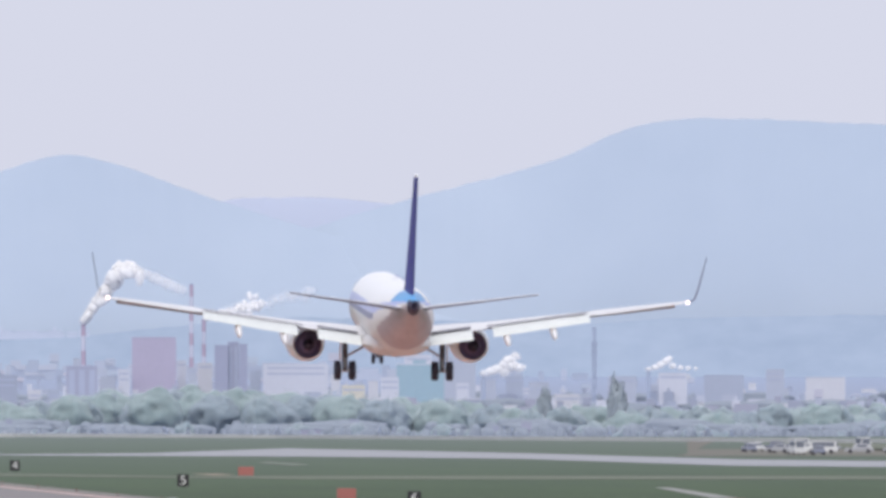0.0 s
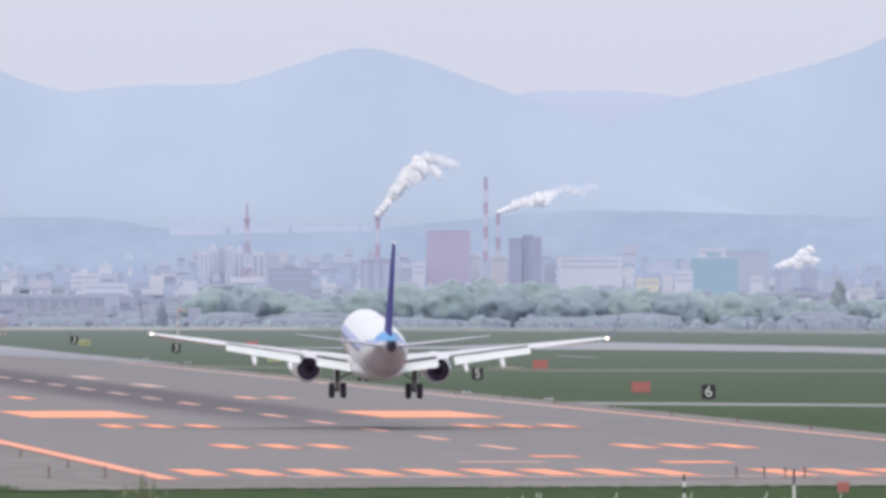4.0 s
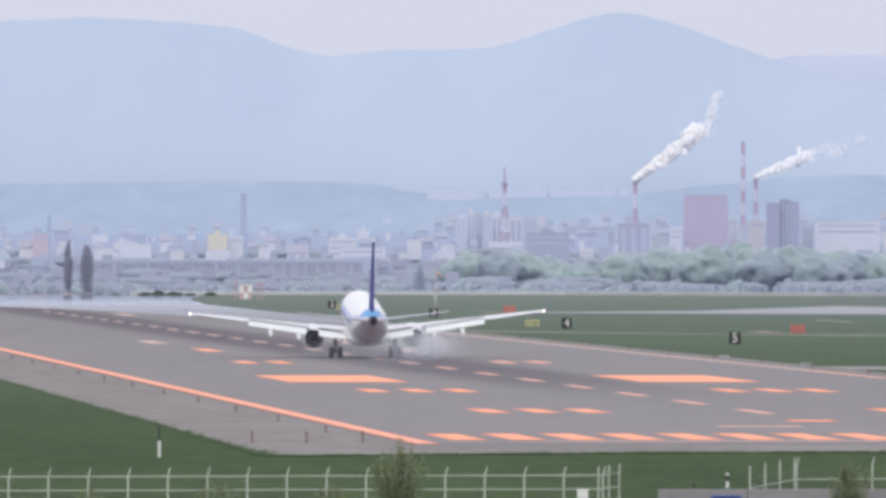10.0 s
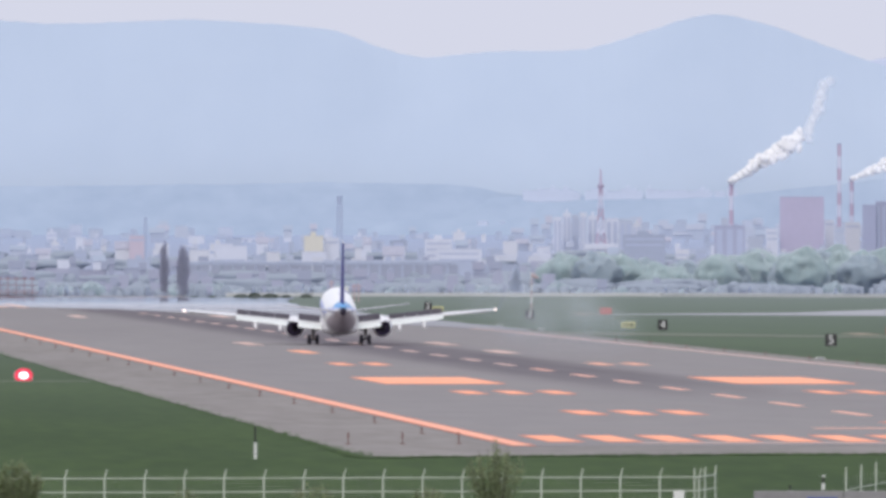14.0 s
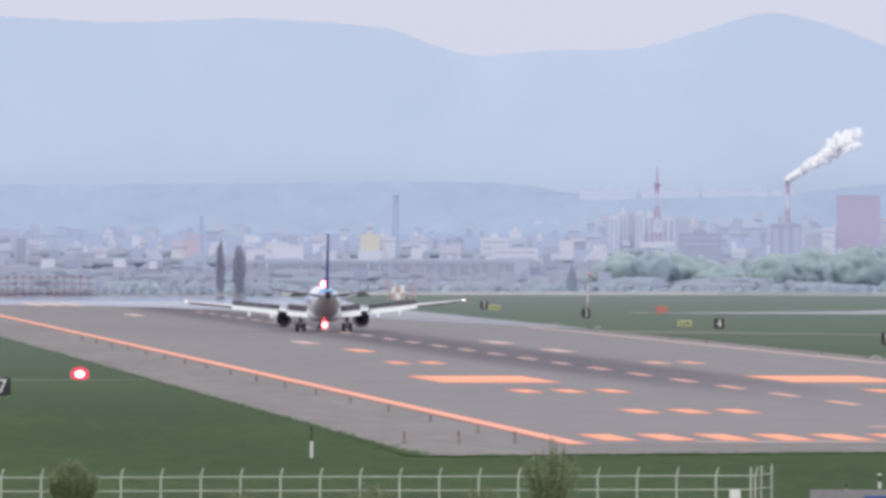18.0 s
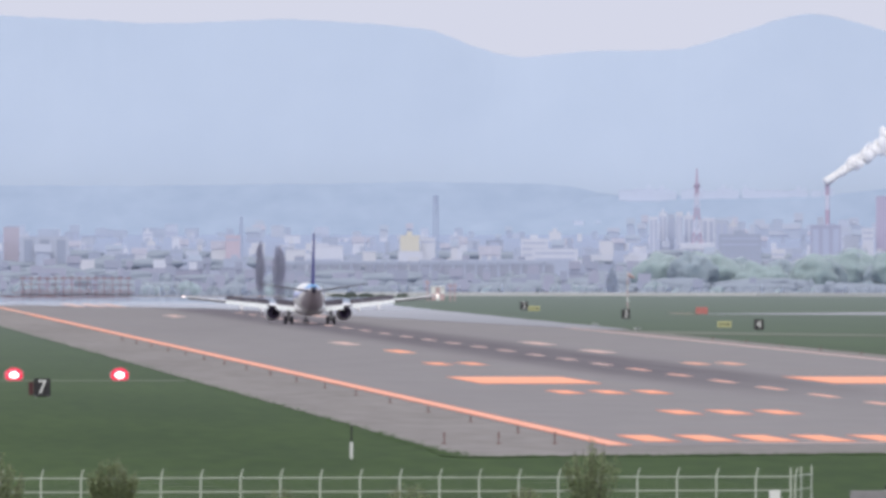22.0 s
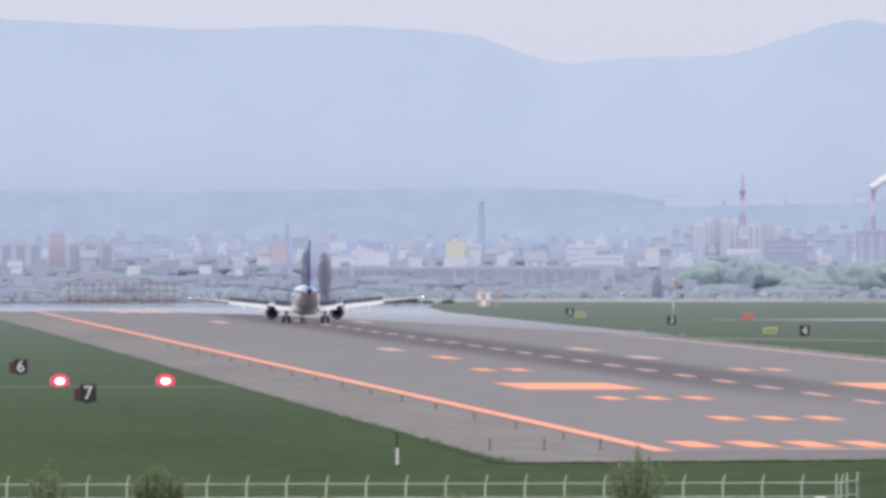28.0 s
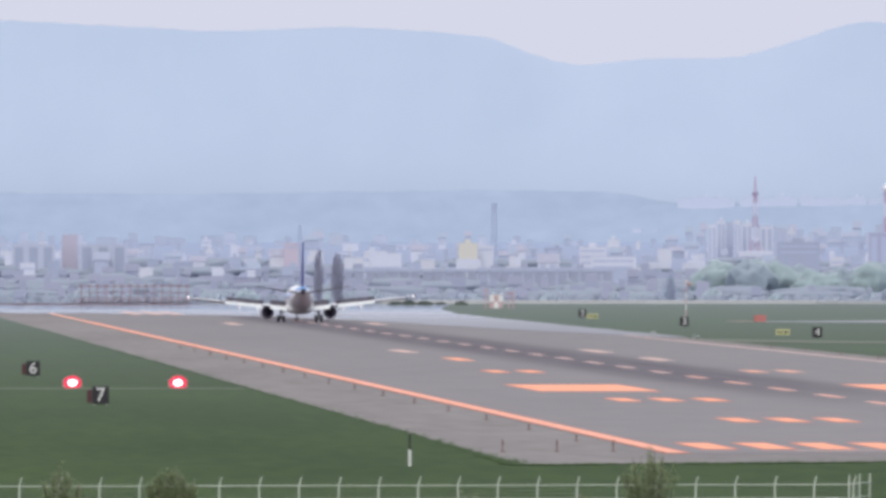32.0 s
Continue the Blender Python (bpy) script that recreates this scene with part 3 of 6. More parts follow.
BANDBLUE = surface("dark_band_paint", (0.13, 0.14, 0.30), 0.3, other=(0.10, 0.11, 0.25), coarse=0.4, fine=3.0, amount=0.4)
TIPGLOW = glow("lamp_white", (1.0, 0.78, 0.70), 4)
DARKSTEEL = surface("oily_gear_steel", (0.16, 0.15, 0.16), 0.5, metal=0.4, coarse=1.0, fine=8.0)
TAILCONE = surface("grimy_shaded_tail_grey", (0.58, 0.52, 0.54), 0.4, other=(0.44, 0.385, 0.41), coarse=0.5, fine=4.0)
WINGLETBLUE = surface("winglet_grey_blue", (0.075, 0.085, 0.18), 0.4, coarse=0.4, fine=3.0, amount=0.4)
FLAPGREY = surface("flap_grey_paint", (0.77, 0.80, 0.78), 0.4, other=(0.66, 0.69, 0.68), coarse=0.5, fine=4.0)
DUCTBLUE = surface("dark_blue_duct", (0.26, 0.21, 0.38), 0.5, coarse=0.8, fine=5.0)
BEACONGLOW = glow("lamp_red", (1.0, 0.09, 0.11), 28)
jet, spoilers, gear_legs, beacons, wings = airliner()


# ---------------------------------------------------------------- airfield furniture
def letter(text, size, material, parent, m, label=""):
    cu = bpy.data.curves.new("numeral", "FONT")
    cu.body, cu.size, cu.extrude, cu.align_x, cu.align_y = text, size, 0.015, "CENTER", "CENTER"
    ob = new("numeral_source", cu)
    bpy.context.view_layer.update()
    me = bpy.data.meshes.new_from_object(ob)
    bpy.data.objects.remove(ob)
    me.materials.append(material)
    ob = new("numeral", me)
    ob.parent, ob.matrix_basis = parent, m
    return tagged(ob, label)


def distance_sign(n, x, y, flap):
    s = thing("distance_sign", f"black board with a white {n} standing in the grass", "sign", pose(x, y, rise(y)), "runway distance signs")
    part("board", box(bmesh.new(), -.62, .62, -.14, .14, .02, 1.36, .02), BLACK, s)
    if flap:
        part("side_flap", box(bmesh.new(), -1.0, -.64, -.05, .02, .14, 1.1, .02), MAROON, s, "maroon side panel")
    for o in (-.45, .45):
        part("foot", box(bmesh.new(), o - .1, o + .1, -.3, .3, -.05, .05, .01), STEEL, s)
    letter(str(n), 1.42, SIGNWHITE, s, pose(0, -.16, .69, 90, 0, 0), "white numeral")


for n in (7, 6, 5, 4, 3, 2):
    distance_sign(n, {5: 134.6, 4: 136.4, 6: 135.5}.get(n, 136.0), 1262 + (7 - n) * 298.5 - (19 if n == 5 else 0), False)
for n in (7, 6):
    distance_sign(n, 26.39 if n == 7 else 26.05, 1256 + (7 - n) * 272, True)


def board(x, y, w=1.85, h=1.05):
    s = thing("marker_board", "plain orange-red board on short legs in the grass", "marker", pose(x, y, rise(y)), "orange marker boards")
    part("board", box(bmesh.new(), -w / 2, w / 2, -.06, .06, .03, .03 + h, .02), SIGNRED, s)
    for o in (-.6, .6):
        part("leg", rod(bmesh.new(), (o * w / 2, 0, 0), (o * w / 2, 0, .08), .05), STEEL, s)


for x, y in ((155.6, 2600), (157.5, 2049), (136.4, 1647), (159.0, 1502)):
    board(x, y)
board(85.8, 905, .65, .55)


def guidance_sign(x, y):
    s = thing("guidance_sign", "low yellow taxi guidance sign with dark writing", "sign", pose(x, y, rise(y)), "yellow taxi signs")
    part("board", box(bmesh.new(), -.9, .9, -.1, .1, .15, .95, .02), SIGNYELLOW, s)
    for o, w in ((-.5, .22), (-.1, .22), (.42, .4)):
        part("writing_bar", box(bmesh.new(), o - w / 2, o + w / 2, -.112, -.10, .42, .68), BLACK, s)
    for o in (-.6, .6):
        part("leg", rod(bmesh.new(), (o, 0, 0), (o, 0, .2), .04), STEEL, s)


for x, y in ((133.9, 2680), (134.0, 2190)):
    guidance_sign(x, y)

PAPIRED = glow("lamp_red_halo", (1.0, 0.055, 0.12), 1.0, 0.03)
PAPICORE = glow("lamp_hot_core", (1.0, 0.80, 0.82), 2.2)


def approach_lamp(x, y):
    s = thing("approach_slope_lamp", "low lamp housing shining red beside the runway", "lamp", pose(x, y, rise(y)), "approach slope lamps")
    part("housing", box(bmesh.new(), -.75, .75, 0, 1.2, .12, .70, .05), SIGNWHITE, s)
    for o in (-.55, .55):
        for d in (.2, 1.0):
            part("leg", rod(bmesh.new(), (o, d, 0), (o, d, .14), .04), STEEL, s)
    # lens and centre are glowing ellipses enlarged to imitate the lamp's halo
    bm = bmesh.new()
    bmesh.ops.create_uvsphere(bm, u_segments=20, v_segments=12, radius=1.0, matrix=Matrix.Translation((0, -.02, .44)) @ Matrix.Diagonal((.76, .05, .60, 1)))
    part("red_halo", bm, PAPIRED, s, "glowing red lens widened to stand for its halo", smooth=True)
    bm = bmesh.new()
    bmesh.ops.create_uvsphere(bm, u_segments=20, v_segments=12, radius=1.0, matrix=Matrix.Translation((0, -.06, .44)) @ Matrix.Diagonal((.40, .05, .28, 1)))
    part("hot_core", bm, PAPICORE, s, "white centre widened to stand for the lamp's glare", smooth=True)


approach_lamp(27.1, 1400)
approach_lamp(35.8, 1400)


def edge_marker(x, y, h=0.42):
    s = thing("edge_light", "small rust-brown runway light on a stem", "light", pose(x, y, .02), "runway edge lights")
    part("stem", rod(bmesh.new(), (0, 0, 0), (0, 0, h * .6), .035), BROWN, s)
    part("lamp_head", rod(bmesh.new(), (0, 0, h * .55), (0, 0, h), .065, .045), BROWN, s)
    part("base", rod(bmesh.new(), (0, 0, 0), (0, 0, .06), .16), BROWN, s)


for i in range(16):
    edge_marker(49.9, 1018 + 61.5 * i)
    edge_marker(117.4, 1018 + 61.5 * i)
for x in (43.2, 46.3, 49.5):
    edge_marker(x, 967, 0.68)
for x in (85.2, 86.8, 88.0, 89.1):
    edge_marker(x, 963, 0.68)


def marker_pole(x, y, h, lab, bands=(("w", .5), ("b", 1))):
    s = thing("marker_pole", lab, "pole", pose(x, y, rise(y)), "black and white poles")
    low = 0
    for hue, top in bands:
        r = .08 if hue == "w" else .05
        part("white_band" if hue == "w" else "black_band", rod(bmesh.new(), (0, 0, h * low), (0, 0, h * top), r, r, 10), SIGNWHITE if hue == "w" else BLACK, s)
        low = top


marker_pole(35.6, 908, 1.75, "slim pole, white below and black above, in the grass")
marker_pole(60.05, 826, 1.0, "short pole banded black and white with a white cap", (("b", .28), ("w", .6), ("b", .9), ("w", 1)))
marker_pole(58.42, 826, .5, "very short pole, white below and black above")
marker_pole(75.05, 879, 1.55, "slim pole banded white and black, by the overrun", (("w", .36), ("b", .56), ("w", .76), ("b", 1)))
marker_pole(81.6, 888, 1.6, "slim pole, white below and black above, beside an orange board")
marker_pole(73.2, 849, 0.9, "short pole, white below and black above")

# both mast reds are greyed to hold the distance haze
HAZEDRED = surface("hazed_mast_red", (0.30, 0.205, 0.24), 0.7, other=(0.26, 0.19, 0.225), coarse=0.3, fine=2.0)
ANTENNARED = surface("antenna_red", (0.42, 0.29, 0.30), 0.6, other=(0.54, 0.40, 0.40), coarse=0.3, fine=2.0)


def localizer():
    s = thing("localizer_antenna", "row of red antenna masts on a frame past the runway end", "antenna", pose(80.0, 3480, rise(3480)))
    me = mesh_of("mast", rod(bmesh.new(), (0, 0, 0), (0, 0, 4.7), .11, .09, 8), HAZEDRED)
    mw = mesh_of("mast_arm", box(bmesh.new(), -.5, .5, -.08, .08, 4.4, 4.65), HAZEDRED)
    for i in range(14):
        m = piece("mast", me, s, pose(-10.8 + 1.66 * i, 0, 0))
        piece("mast_arm", mw, m)
    for z in (.5, 1.0, 1.9, 3.0, 4.2):
        part("rail", box(bmesh.new(), -11.5, 11.5, -.1, .1, z, z + .16), HAZEDRED, s)
    part("platform", box(bmesh.new(), -13, 12, -1, 1, 1.4, 1.6), HAZEDRED, s)


localizer()


def checker_shed(x, y):
    s = thing("equipment_shed", "small orange and white equipment hut with masts", "hut", pose(x, y, rise(y)))
    for i in range(3):
        for k in range(2):
            part("wall_panel", box(bmesh.new(), -1.2 + .8 * i, -.4 + .8 * i, 0, 2.4, .2 + 1.2 * k, 1.4 + 1.2 * k), SIGNWHITE if (i + k) % 2 else ANTENNARED, s)
    part("roof", box(bmesh.new(), -1.3, 1.3, -.1, 2.5, 2.6, 2.75, .03), SIGNWHITE, s)
    for o, h in ((-1.9, 3.9), (2.3, 3.3), (3.1, 3.3)):
        part("mast", rod(bmesh.new(), (o, 0, 0), (o, 0, h), .12), ANTENNARED, s)
        part("cross_bar", box(bmesh.new(), o - .5, o + .5, -.06, .06, h - .5, h - .35), ANTENNARED, s)


checker_shed(138.2, 3120)


def windsock(x, y):
    s = thing("windsock_mast", "thin red and white mast with a small windsock", "mast", pose(x, y, rise(y)))
    for i in range(6):
        part("mast_section", rod(bmesh.new(), (0, 0, i), (0, 0, i + 1), .10), ANTENNARED if i % 2 == 0 else SIGNWHITE, s)
    part("sock", rod(bmesh.new(), (.1, 0, 5.6), (1.1, .2, 5.1), .38, .2, 12), ANTENNARED, s, "drooping orange sock")


windsock(156.0, 2812)


EARTH = surface("dark_brown_earth", (0.17, 0.12, 0.135), 0.95, other=(0.13, 0.095, 0.11), coarse=0.1, fine=0.8, spec=0.1)


def earth_bank():
    """A low uneven bank of bare earth across the end of the field, below the antenna row."""
    xs = np.arange(10, 90, .8)
    rings = []
    for x in xs:
        h = (.30 + .12 * noise.noise((x * .3, 0, 0))) * min(1, (90 - x) / 6)
        rings.append([(x, 3346.5, -.03), (x, 3347.5, h + .02), (x, 3349.5, h), (x, 3351, -.03)])
    tagged(new("earth_bank", mesh_of("earth_bank", loft(bmesh.new(), rings), EARTH)), "low dark bank of bare earth beyond the runway end", "bank", kind="structure")


earth_bank()


def scrub(x, y, w, h, seed):
    """A low clump of rank grass and scrub: many upright blades in an uneven heap."""
    rnd = random.Random(seed)
    s = thing("scrub_clump", "low dark clump of rank grass beside the runway end", "scrub", pose(x, y, rise(y)), "scrub by the runway end")
    vs, fs = [], []
    for _ in range(int(70 * w)):
        q = rnd.uniform(-1, 1)
        bx, by = q * w / 2, rnd.uniform(-.8, .8)
        top = h * (1 - q * q) ** .5 * rnd.uniform(.45, 1.0)
        r = rnd.uniform(.05, .14)
        b = len(vs)
        vs += [(bx - r, by, -.03), (bx + r, by, -.03), (bx + r * .6 + rnd.uniform(-.1, .1), by + .05, top), (bx - r * .6, by - .05, top * .93)]
        fs.append((b, b + 1, b + 2, b + 3))
    me = bpy.data.meshes.new("tuft")
    me.from_pydata(vs, [], fs)
    me.materials.append(SCRUB)
    tagged(piece("tuft", me, s), kind="stuff")
    part("root_mat", box(bmesh.new(), -w * .46, w * .46, -.7, .7, -.03, h * .22, .04), SCRUB, s)


SCRUB = leafy("rank_grass", (0.20, 0.23, 0.20), (0.15, 0.18, 0.16), 0.5, 3.0)
for i, (x, y, w, h) in enumerate(((128.6, 3352, 3.2, .75), (131.4, 3356, 2.8, 1.05), (134.5, 3354, 3.6, .85), (137.4, 3350, 2.4, .60), (123.0, 3356, 2.2, .45), (140.6, 3330, 2.6, .9), (119.6, 3358, 1.6, .35))):
    scrub(x, y, w, h, 30 + i)
sheet("cable_path", [(-12, 1393), (41.6, 1393), (41.6, 1398), (-12, 1398)], DULLSTRIP, .03, "thin trodden path to the approach lamps", category="path")


BARRIER = surface("whitewashed_barrier", (0.56, 0.57, 0.58), 0.9, coarse=0.1, fine=1.0)


def low_wall():
    s = thing("perimeter_barrier", "low pale barrier along the far edge of the airfield", "barrier", kind="structure")
    pts = [(128, 3415), (170, 3412), (215, 3405), (262, 3330), (300, 3210), (345, 3100), (400, 2960)]
    for (x0, y0), (x1, y1) in zip(pts, pts[1:]):
        a = math.atan2(y1 - y0, x1 - x0)
        ln = math.hypot(x1 - x0, y1 - y0)
        part("barrier_panel", box(bmesh.new(), 0, ln, -.1, .1, 0, .72, .03), BARRIER, s, m=pose(x0, y0, -.02, 0, 0, math.degrees(a)))


low_wall()


# ---------------------------------------------------------------- near fence and shrubs
def fence(name_label, x0, y0, x1, y1, step, rails=(.84, .21, -.39)):
    s = thing("wire_fence", name_label, "fence", pose(x0, y0, 0, 0, 0, math.degrees(math.atan2(y1 - y0, x1 - x0))))
    ln = math.hypot(x1 - x0, y1 - y0)
    n = max(1, round(ln / step))
    bm = rod(bmesh.new(), (0, 0, -1.2), (0, 0, .88), .042, .042, 8)
    rod(bm, (0, 0, .86), (.12, 0, 1.24), .035, .03, 8)
    me = mesh_of("post", bm, FENCEWHITE)
    for i in range(n + 1):
        piece("post", me, s, pose(ln * i / n, 0, 0))
    for z in rails:
        part("rail", rod(bmesh.new(), (0, -.03, z), (ln, -.03, z), .027, .027, 6), FENCEWHITE, s)
    bm = bmesh.new()
    for k in range(12):
        z = -.8 + .14 * k
        box(bm, 0, ln, -.002, .002, z - .0025, z + .0025)
    part("wire_mesh", bm, STEEL, s)
    return s


fence("white pipe fence with bent post tops below the runway end", 5.24, 770.0, 50.71, 775.83, 1.815)
fence("short return of white pipe fence at the corner", 50.5, 775.8, 52.0, 784.0, 4.0)
fence("white pipe fence turning away beside the wall", 57.6, 778.0, 61.8, 806.0, 9.0, (.21, -.39))
fence("white pipe fence beyond the concrete wall", 61.9, 806.0, 84.0, 812.0, 3.6, (.21, -.39))
wl_ = thing("retaining_wall", "low weathered concrete wall below the fence", "wall", kind="structure")
for i in range(8):
    part("wall_panel", box(bmesh.new(), 51.6 + 4 * i, 55.57 + 4 * i, 752, 752.3, -1.4, .55, .02), CONCRETE, wl_)
cab = thing("blue_cabinet", "blue enamelled box standing before the concrete wall", "cabinet", pose(53.9, 742, rise(742)))
part("body", box(bmesh.new(), -.62, .62, -.4, .4, 0, 1.5, .03), PANELBLUE, cab)
part("lid", box(bmesh.new(), -.66, .66, -.44, .44, 1.5, 1.58, .02), PANELBLUE, cab)
pl = thing("notice_plate", "small white notice plate on the fence", "sign", pose(49.75, 775.4, 0))
part("plate", box(bmesh.new(), -.25, .25, -.12, -.09, -.25, .22, .01), SIGNWHITE, pl)
part("bracket", box(bmesh.new(), -.03, .03, -.1, .1, -1.2, -.1), STEEL, pl)


def shrub(x, y, h, w, seed, leaves, lab):
    """Thin stems fanning out from the root, with small leaves along them."""
    s = thing("shrub", lab, "shrub", pose(x, y, rise(y)), "shrubs by the fence")
    rnd = random.Random(seed)
    stems = []
    for i in range(26):
        a = rnd.random() * 6.28
        q = math.sqrt(rnd.random())
        foot = Vector((.18 * math.cos(a), .18 * math.sin(a), -.05))
        tip = Vector((w * q * math.cos(a), w * .7 * q * math.sin(a), h * (1.0 - .32 * q * q) * rnd.uniform(.86, 1.0)))
        stems.append((foot, tip))
        part("stem", rod(bmesh.new(), foot, tip, .018, .008, 5), BARK, s)
    vs, fs = [], []
    for _ in range(int(leaves * 2.6)):
        foot, tip = rnd.choice(stems)
        q = rnd.random() ** .85 * .93
        thick = w * .24 * (1.15 - q)
        c = foot + (tip - foot) * q + Vector((rnd.gauss(0, 1) * thick, rnd.gauss(0, 1) * thick, rnd.gauss(0, 1) * .1))
        if c.z > h or c.z < .02:
            continue
        t = Matrix.Rotation(rnd.random() * 6.28, 3, "Z") @ Matrix.Rotation(rnd.random() * 2.2 - .6, 3, "X")
        r = .035 + .05 * rnd.random()
        b = len(vs)
        for p in ((-r, 0, 0), (0, -r * .55, .01), (r, 0, 0), (0, r * .55, -.01)):
            vs.append(c + t @ Vector(p))
        fs.append((b, b + 1, b + 2, b + 3))
    me = bpy.data.meshes.new("foliage")
    me.from_pydata(vs, [], fs)
    me.materials.append(LEAF)
    tagged(piece("foliage", me, s), kind="stuff")


shrub(39.75, 745, 4.55, 1.42, 1, 2600, "tall leafy shrub with bare twig tips by the fence")
shrub(18.65, 742, 3.6, 1.25, 12, 4600, "rounded olive-green shrub by the fence")
shrub(13.9, 742, 3.7, 1.0, 3, 1500, "thin sparse shrub by the fence")
shrub(26.0, 742, 2.2, .9, 4, 700, "low sparse bush by the fence")
shrub(31.4, 742, 2.5, 1.2, 5, 800, "low sparse bush by the white fence")
shrub(36.7, 742, 2.3, 1.0, 7, 900, "low yellowish bush by the fence")
shrub(59.4, 742, 3.3, 1.2, 6, 1800, "olive-green shrub before the concrete wall")


def steel_gate():
    s = thing("steel_gate", "grey steel bar gate beside the concrete wall", "gate", pose(62.8, 750, rise(750)))
    for i in range(9):
        part("post", rod(bmesh.new(), (i * .95, 0, 0), (i * .95, 0, 2.95), .035, .035, 8), GATEGREY, s)
    for z in (1.35, 1.65, 2.6):
        part("rail", box(bmesh.new(), 0, 7.6, -.04, .04, z, z + .07, .01), GATEGREY, s)


GATEGREY = surface("galvanised_grey", (0.25, 0.27, 0.31), 0.5, metal=0.3, coarse=0.6, fine=5.0)
steel_gate()


def grass_fringe():
    """Ragged low tussocks where the grass creeps over the pavement's edges."""
    rnd = random.Random(21)
    vs, fs = [], []
    def tussock(x, y, z, r, ln, h):
        b = len(vs)
        k = 7
        for i in range(k):
            a = 6.283 * i / k
            q = rnd.uniform(.6, 1.1)
            vs.append((x + r * q * math.cos(a), y + ln * q * math.sin(a), z - .02))
        vs.append((x + rnd.uniform(-.2, .2) * r, y, z + h))
        for i in range(k):
            fs.append((b + i, b + (i + 1) % k, b + k))
    for i in range(900):
        y = 912 + 1500 * rnd.random() ** 1.7
        tussock(41.75 + rnd.gauss(-.12, .3), y, .03, rnd.uniform(.1, .42), rnd.uniform(.6, 4.5), rnd.uniform(.01, .05))
    for i in range(500):
        y = 940 + 1700 * rnd.random() ** 1.5
        tussock(119.5 + rnd.gauss(.12, .3), y, .03, rnd.uniform(.1, .42), rnd.uniform(.6, 4.5), rnd.uniform(.01, .05))
    for i in range(500):
        x = 41.7 + 78 * rnd.random()
        y = tri(x, ((41.7, 911), (62, 922), (119.5, 938))) + rnd.gauss(-.6, .9)
        tussock(x, y, .03, rnd.uniform(.2, .8), rnd.uniform(.4, 1.6), rnd.uniform(.01, .06))
    me = bpy.data.meshes.new("grass_fringe")
    me.from_pydata(vs, [], fs)
    me.materials.append(GRASS)
    tagged(new("grass_fringe", me), "ragged grass tussocks along the pavement edges", "grass", kind="stuff")


grass_fringe()


# ---------------------------------------------------------------- parked vehicles beyond the far taxiway
CARWHITE = surface("car_white", (0.72, 0.73, 0.74), 0.35, coarse=0.6, fine=5.0, amount=0.3)
CARSILVER = surface("car_silver", (0.50, 0.51, 0.54), 0.35, metal=0.3, coarse=0.6, fine=5.0, amount=0.3)
CARBLUE = surface("car_slate_blue", (0.24, 0.26, 0.34), 0.35, coarse=0.6, fine=5.0, amount=0.3)
CARGLASS = surface("car_window", (0.20, 0.22, 0.27), 0.1, coarse=0.6, fine=5.0, amount=0.3)


def vehicle(x, y, turn, ln, h, paint, name, lab):
    s = thing(name, lab, "car", pose(x, y, rise(y) + .05, 0, 0, turn), "vehicles parked beyond the far taxiway")
    w, deck = 1.75, h * (.55 if h < 1.8 else .45)
    part("body", loft(bmesh.new(), [[(-w / 2, y0, .3), (w / 2, y0, .3), (w / 2, y0, z), (-w / 2, y0, z)] for y0, z in ((-ln / 2, deck * .85), (-ln / 2 + .2, deck), (ln / 2 - .3, deck), (ln / 2, deck * .75))]), paint, s)
    a, b = (-ln * .36, ln * .18) if h < 1.8 else (-ln * .48, ln * .36)
    part("cabin", loft(bmesh.new(), [[(-w * .46, a, deck), (w * .46, a, deck), (w * .46, b, deck), (-w * .46, b, deck)], [(-w * .40, a + .25, h), (w * .40, a + .25, h), (w * .40, b - .4, h), (-w * .40, b - .4, h)]]), paint, s)
    for sx in (-1, 1):
        part("side_window", box(bmesh.new(), sx * w * .43 - .03, sx * w * .43 + .03, a + .45, b - .5, deck + .08, h - .15), CARGLASS, s)
        for yy in (-ln * .3, ln * .3):
            part("wheel", rod(bmesh.new(), (sx * w * .40, yy, .31), (sx * w * .51, yy, .31), .31, .31, 14), RUBBER, s)
    part("rear_window", box(bmesh.new(), -w * .36, w * .36, a + .02, a + .10, deck + .08, h - .18), CARGLASS, s)


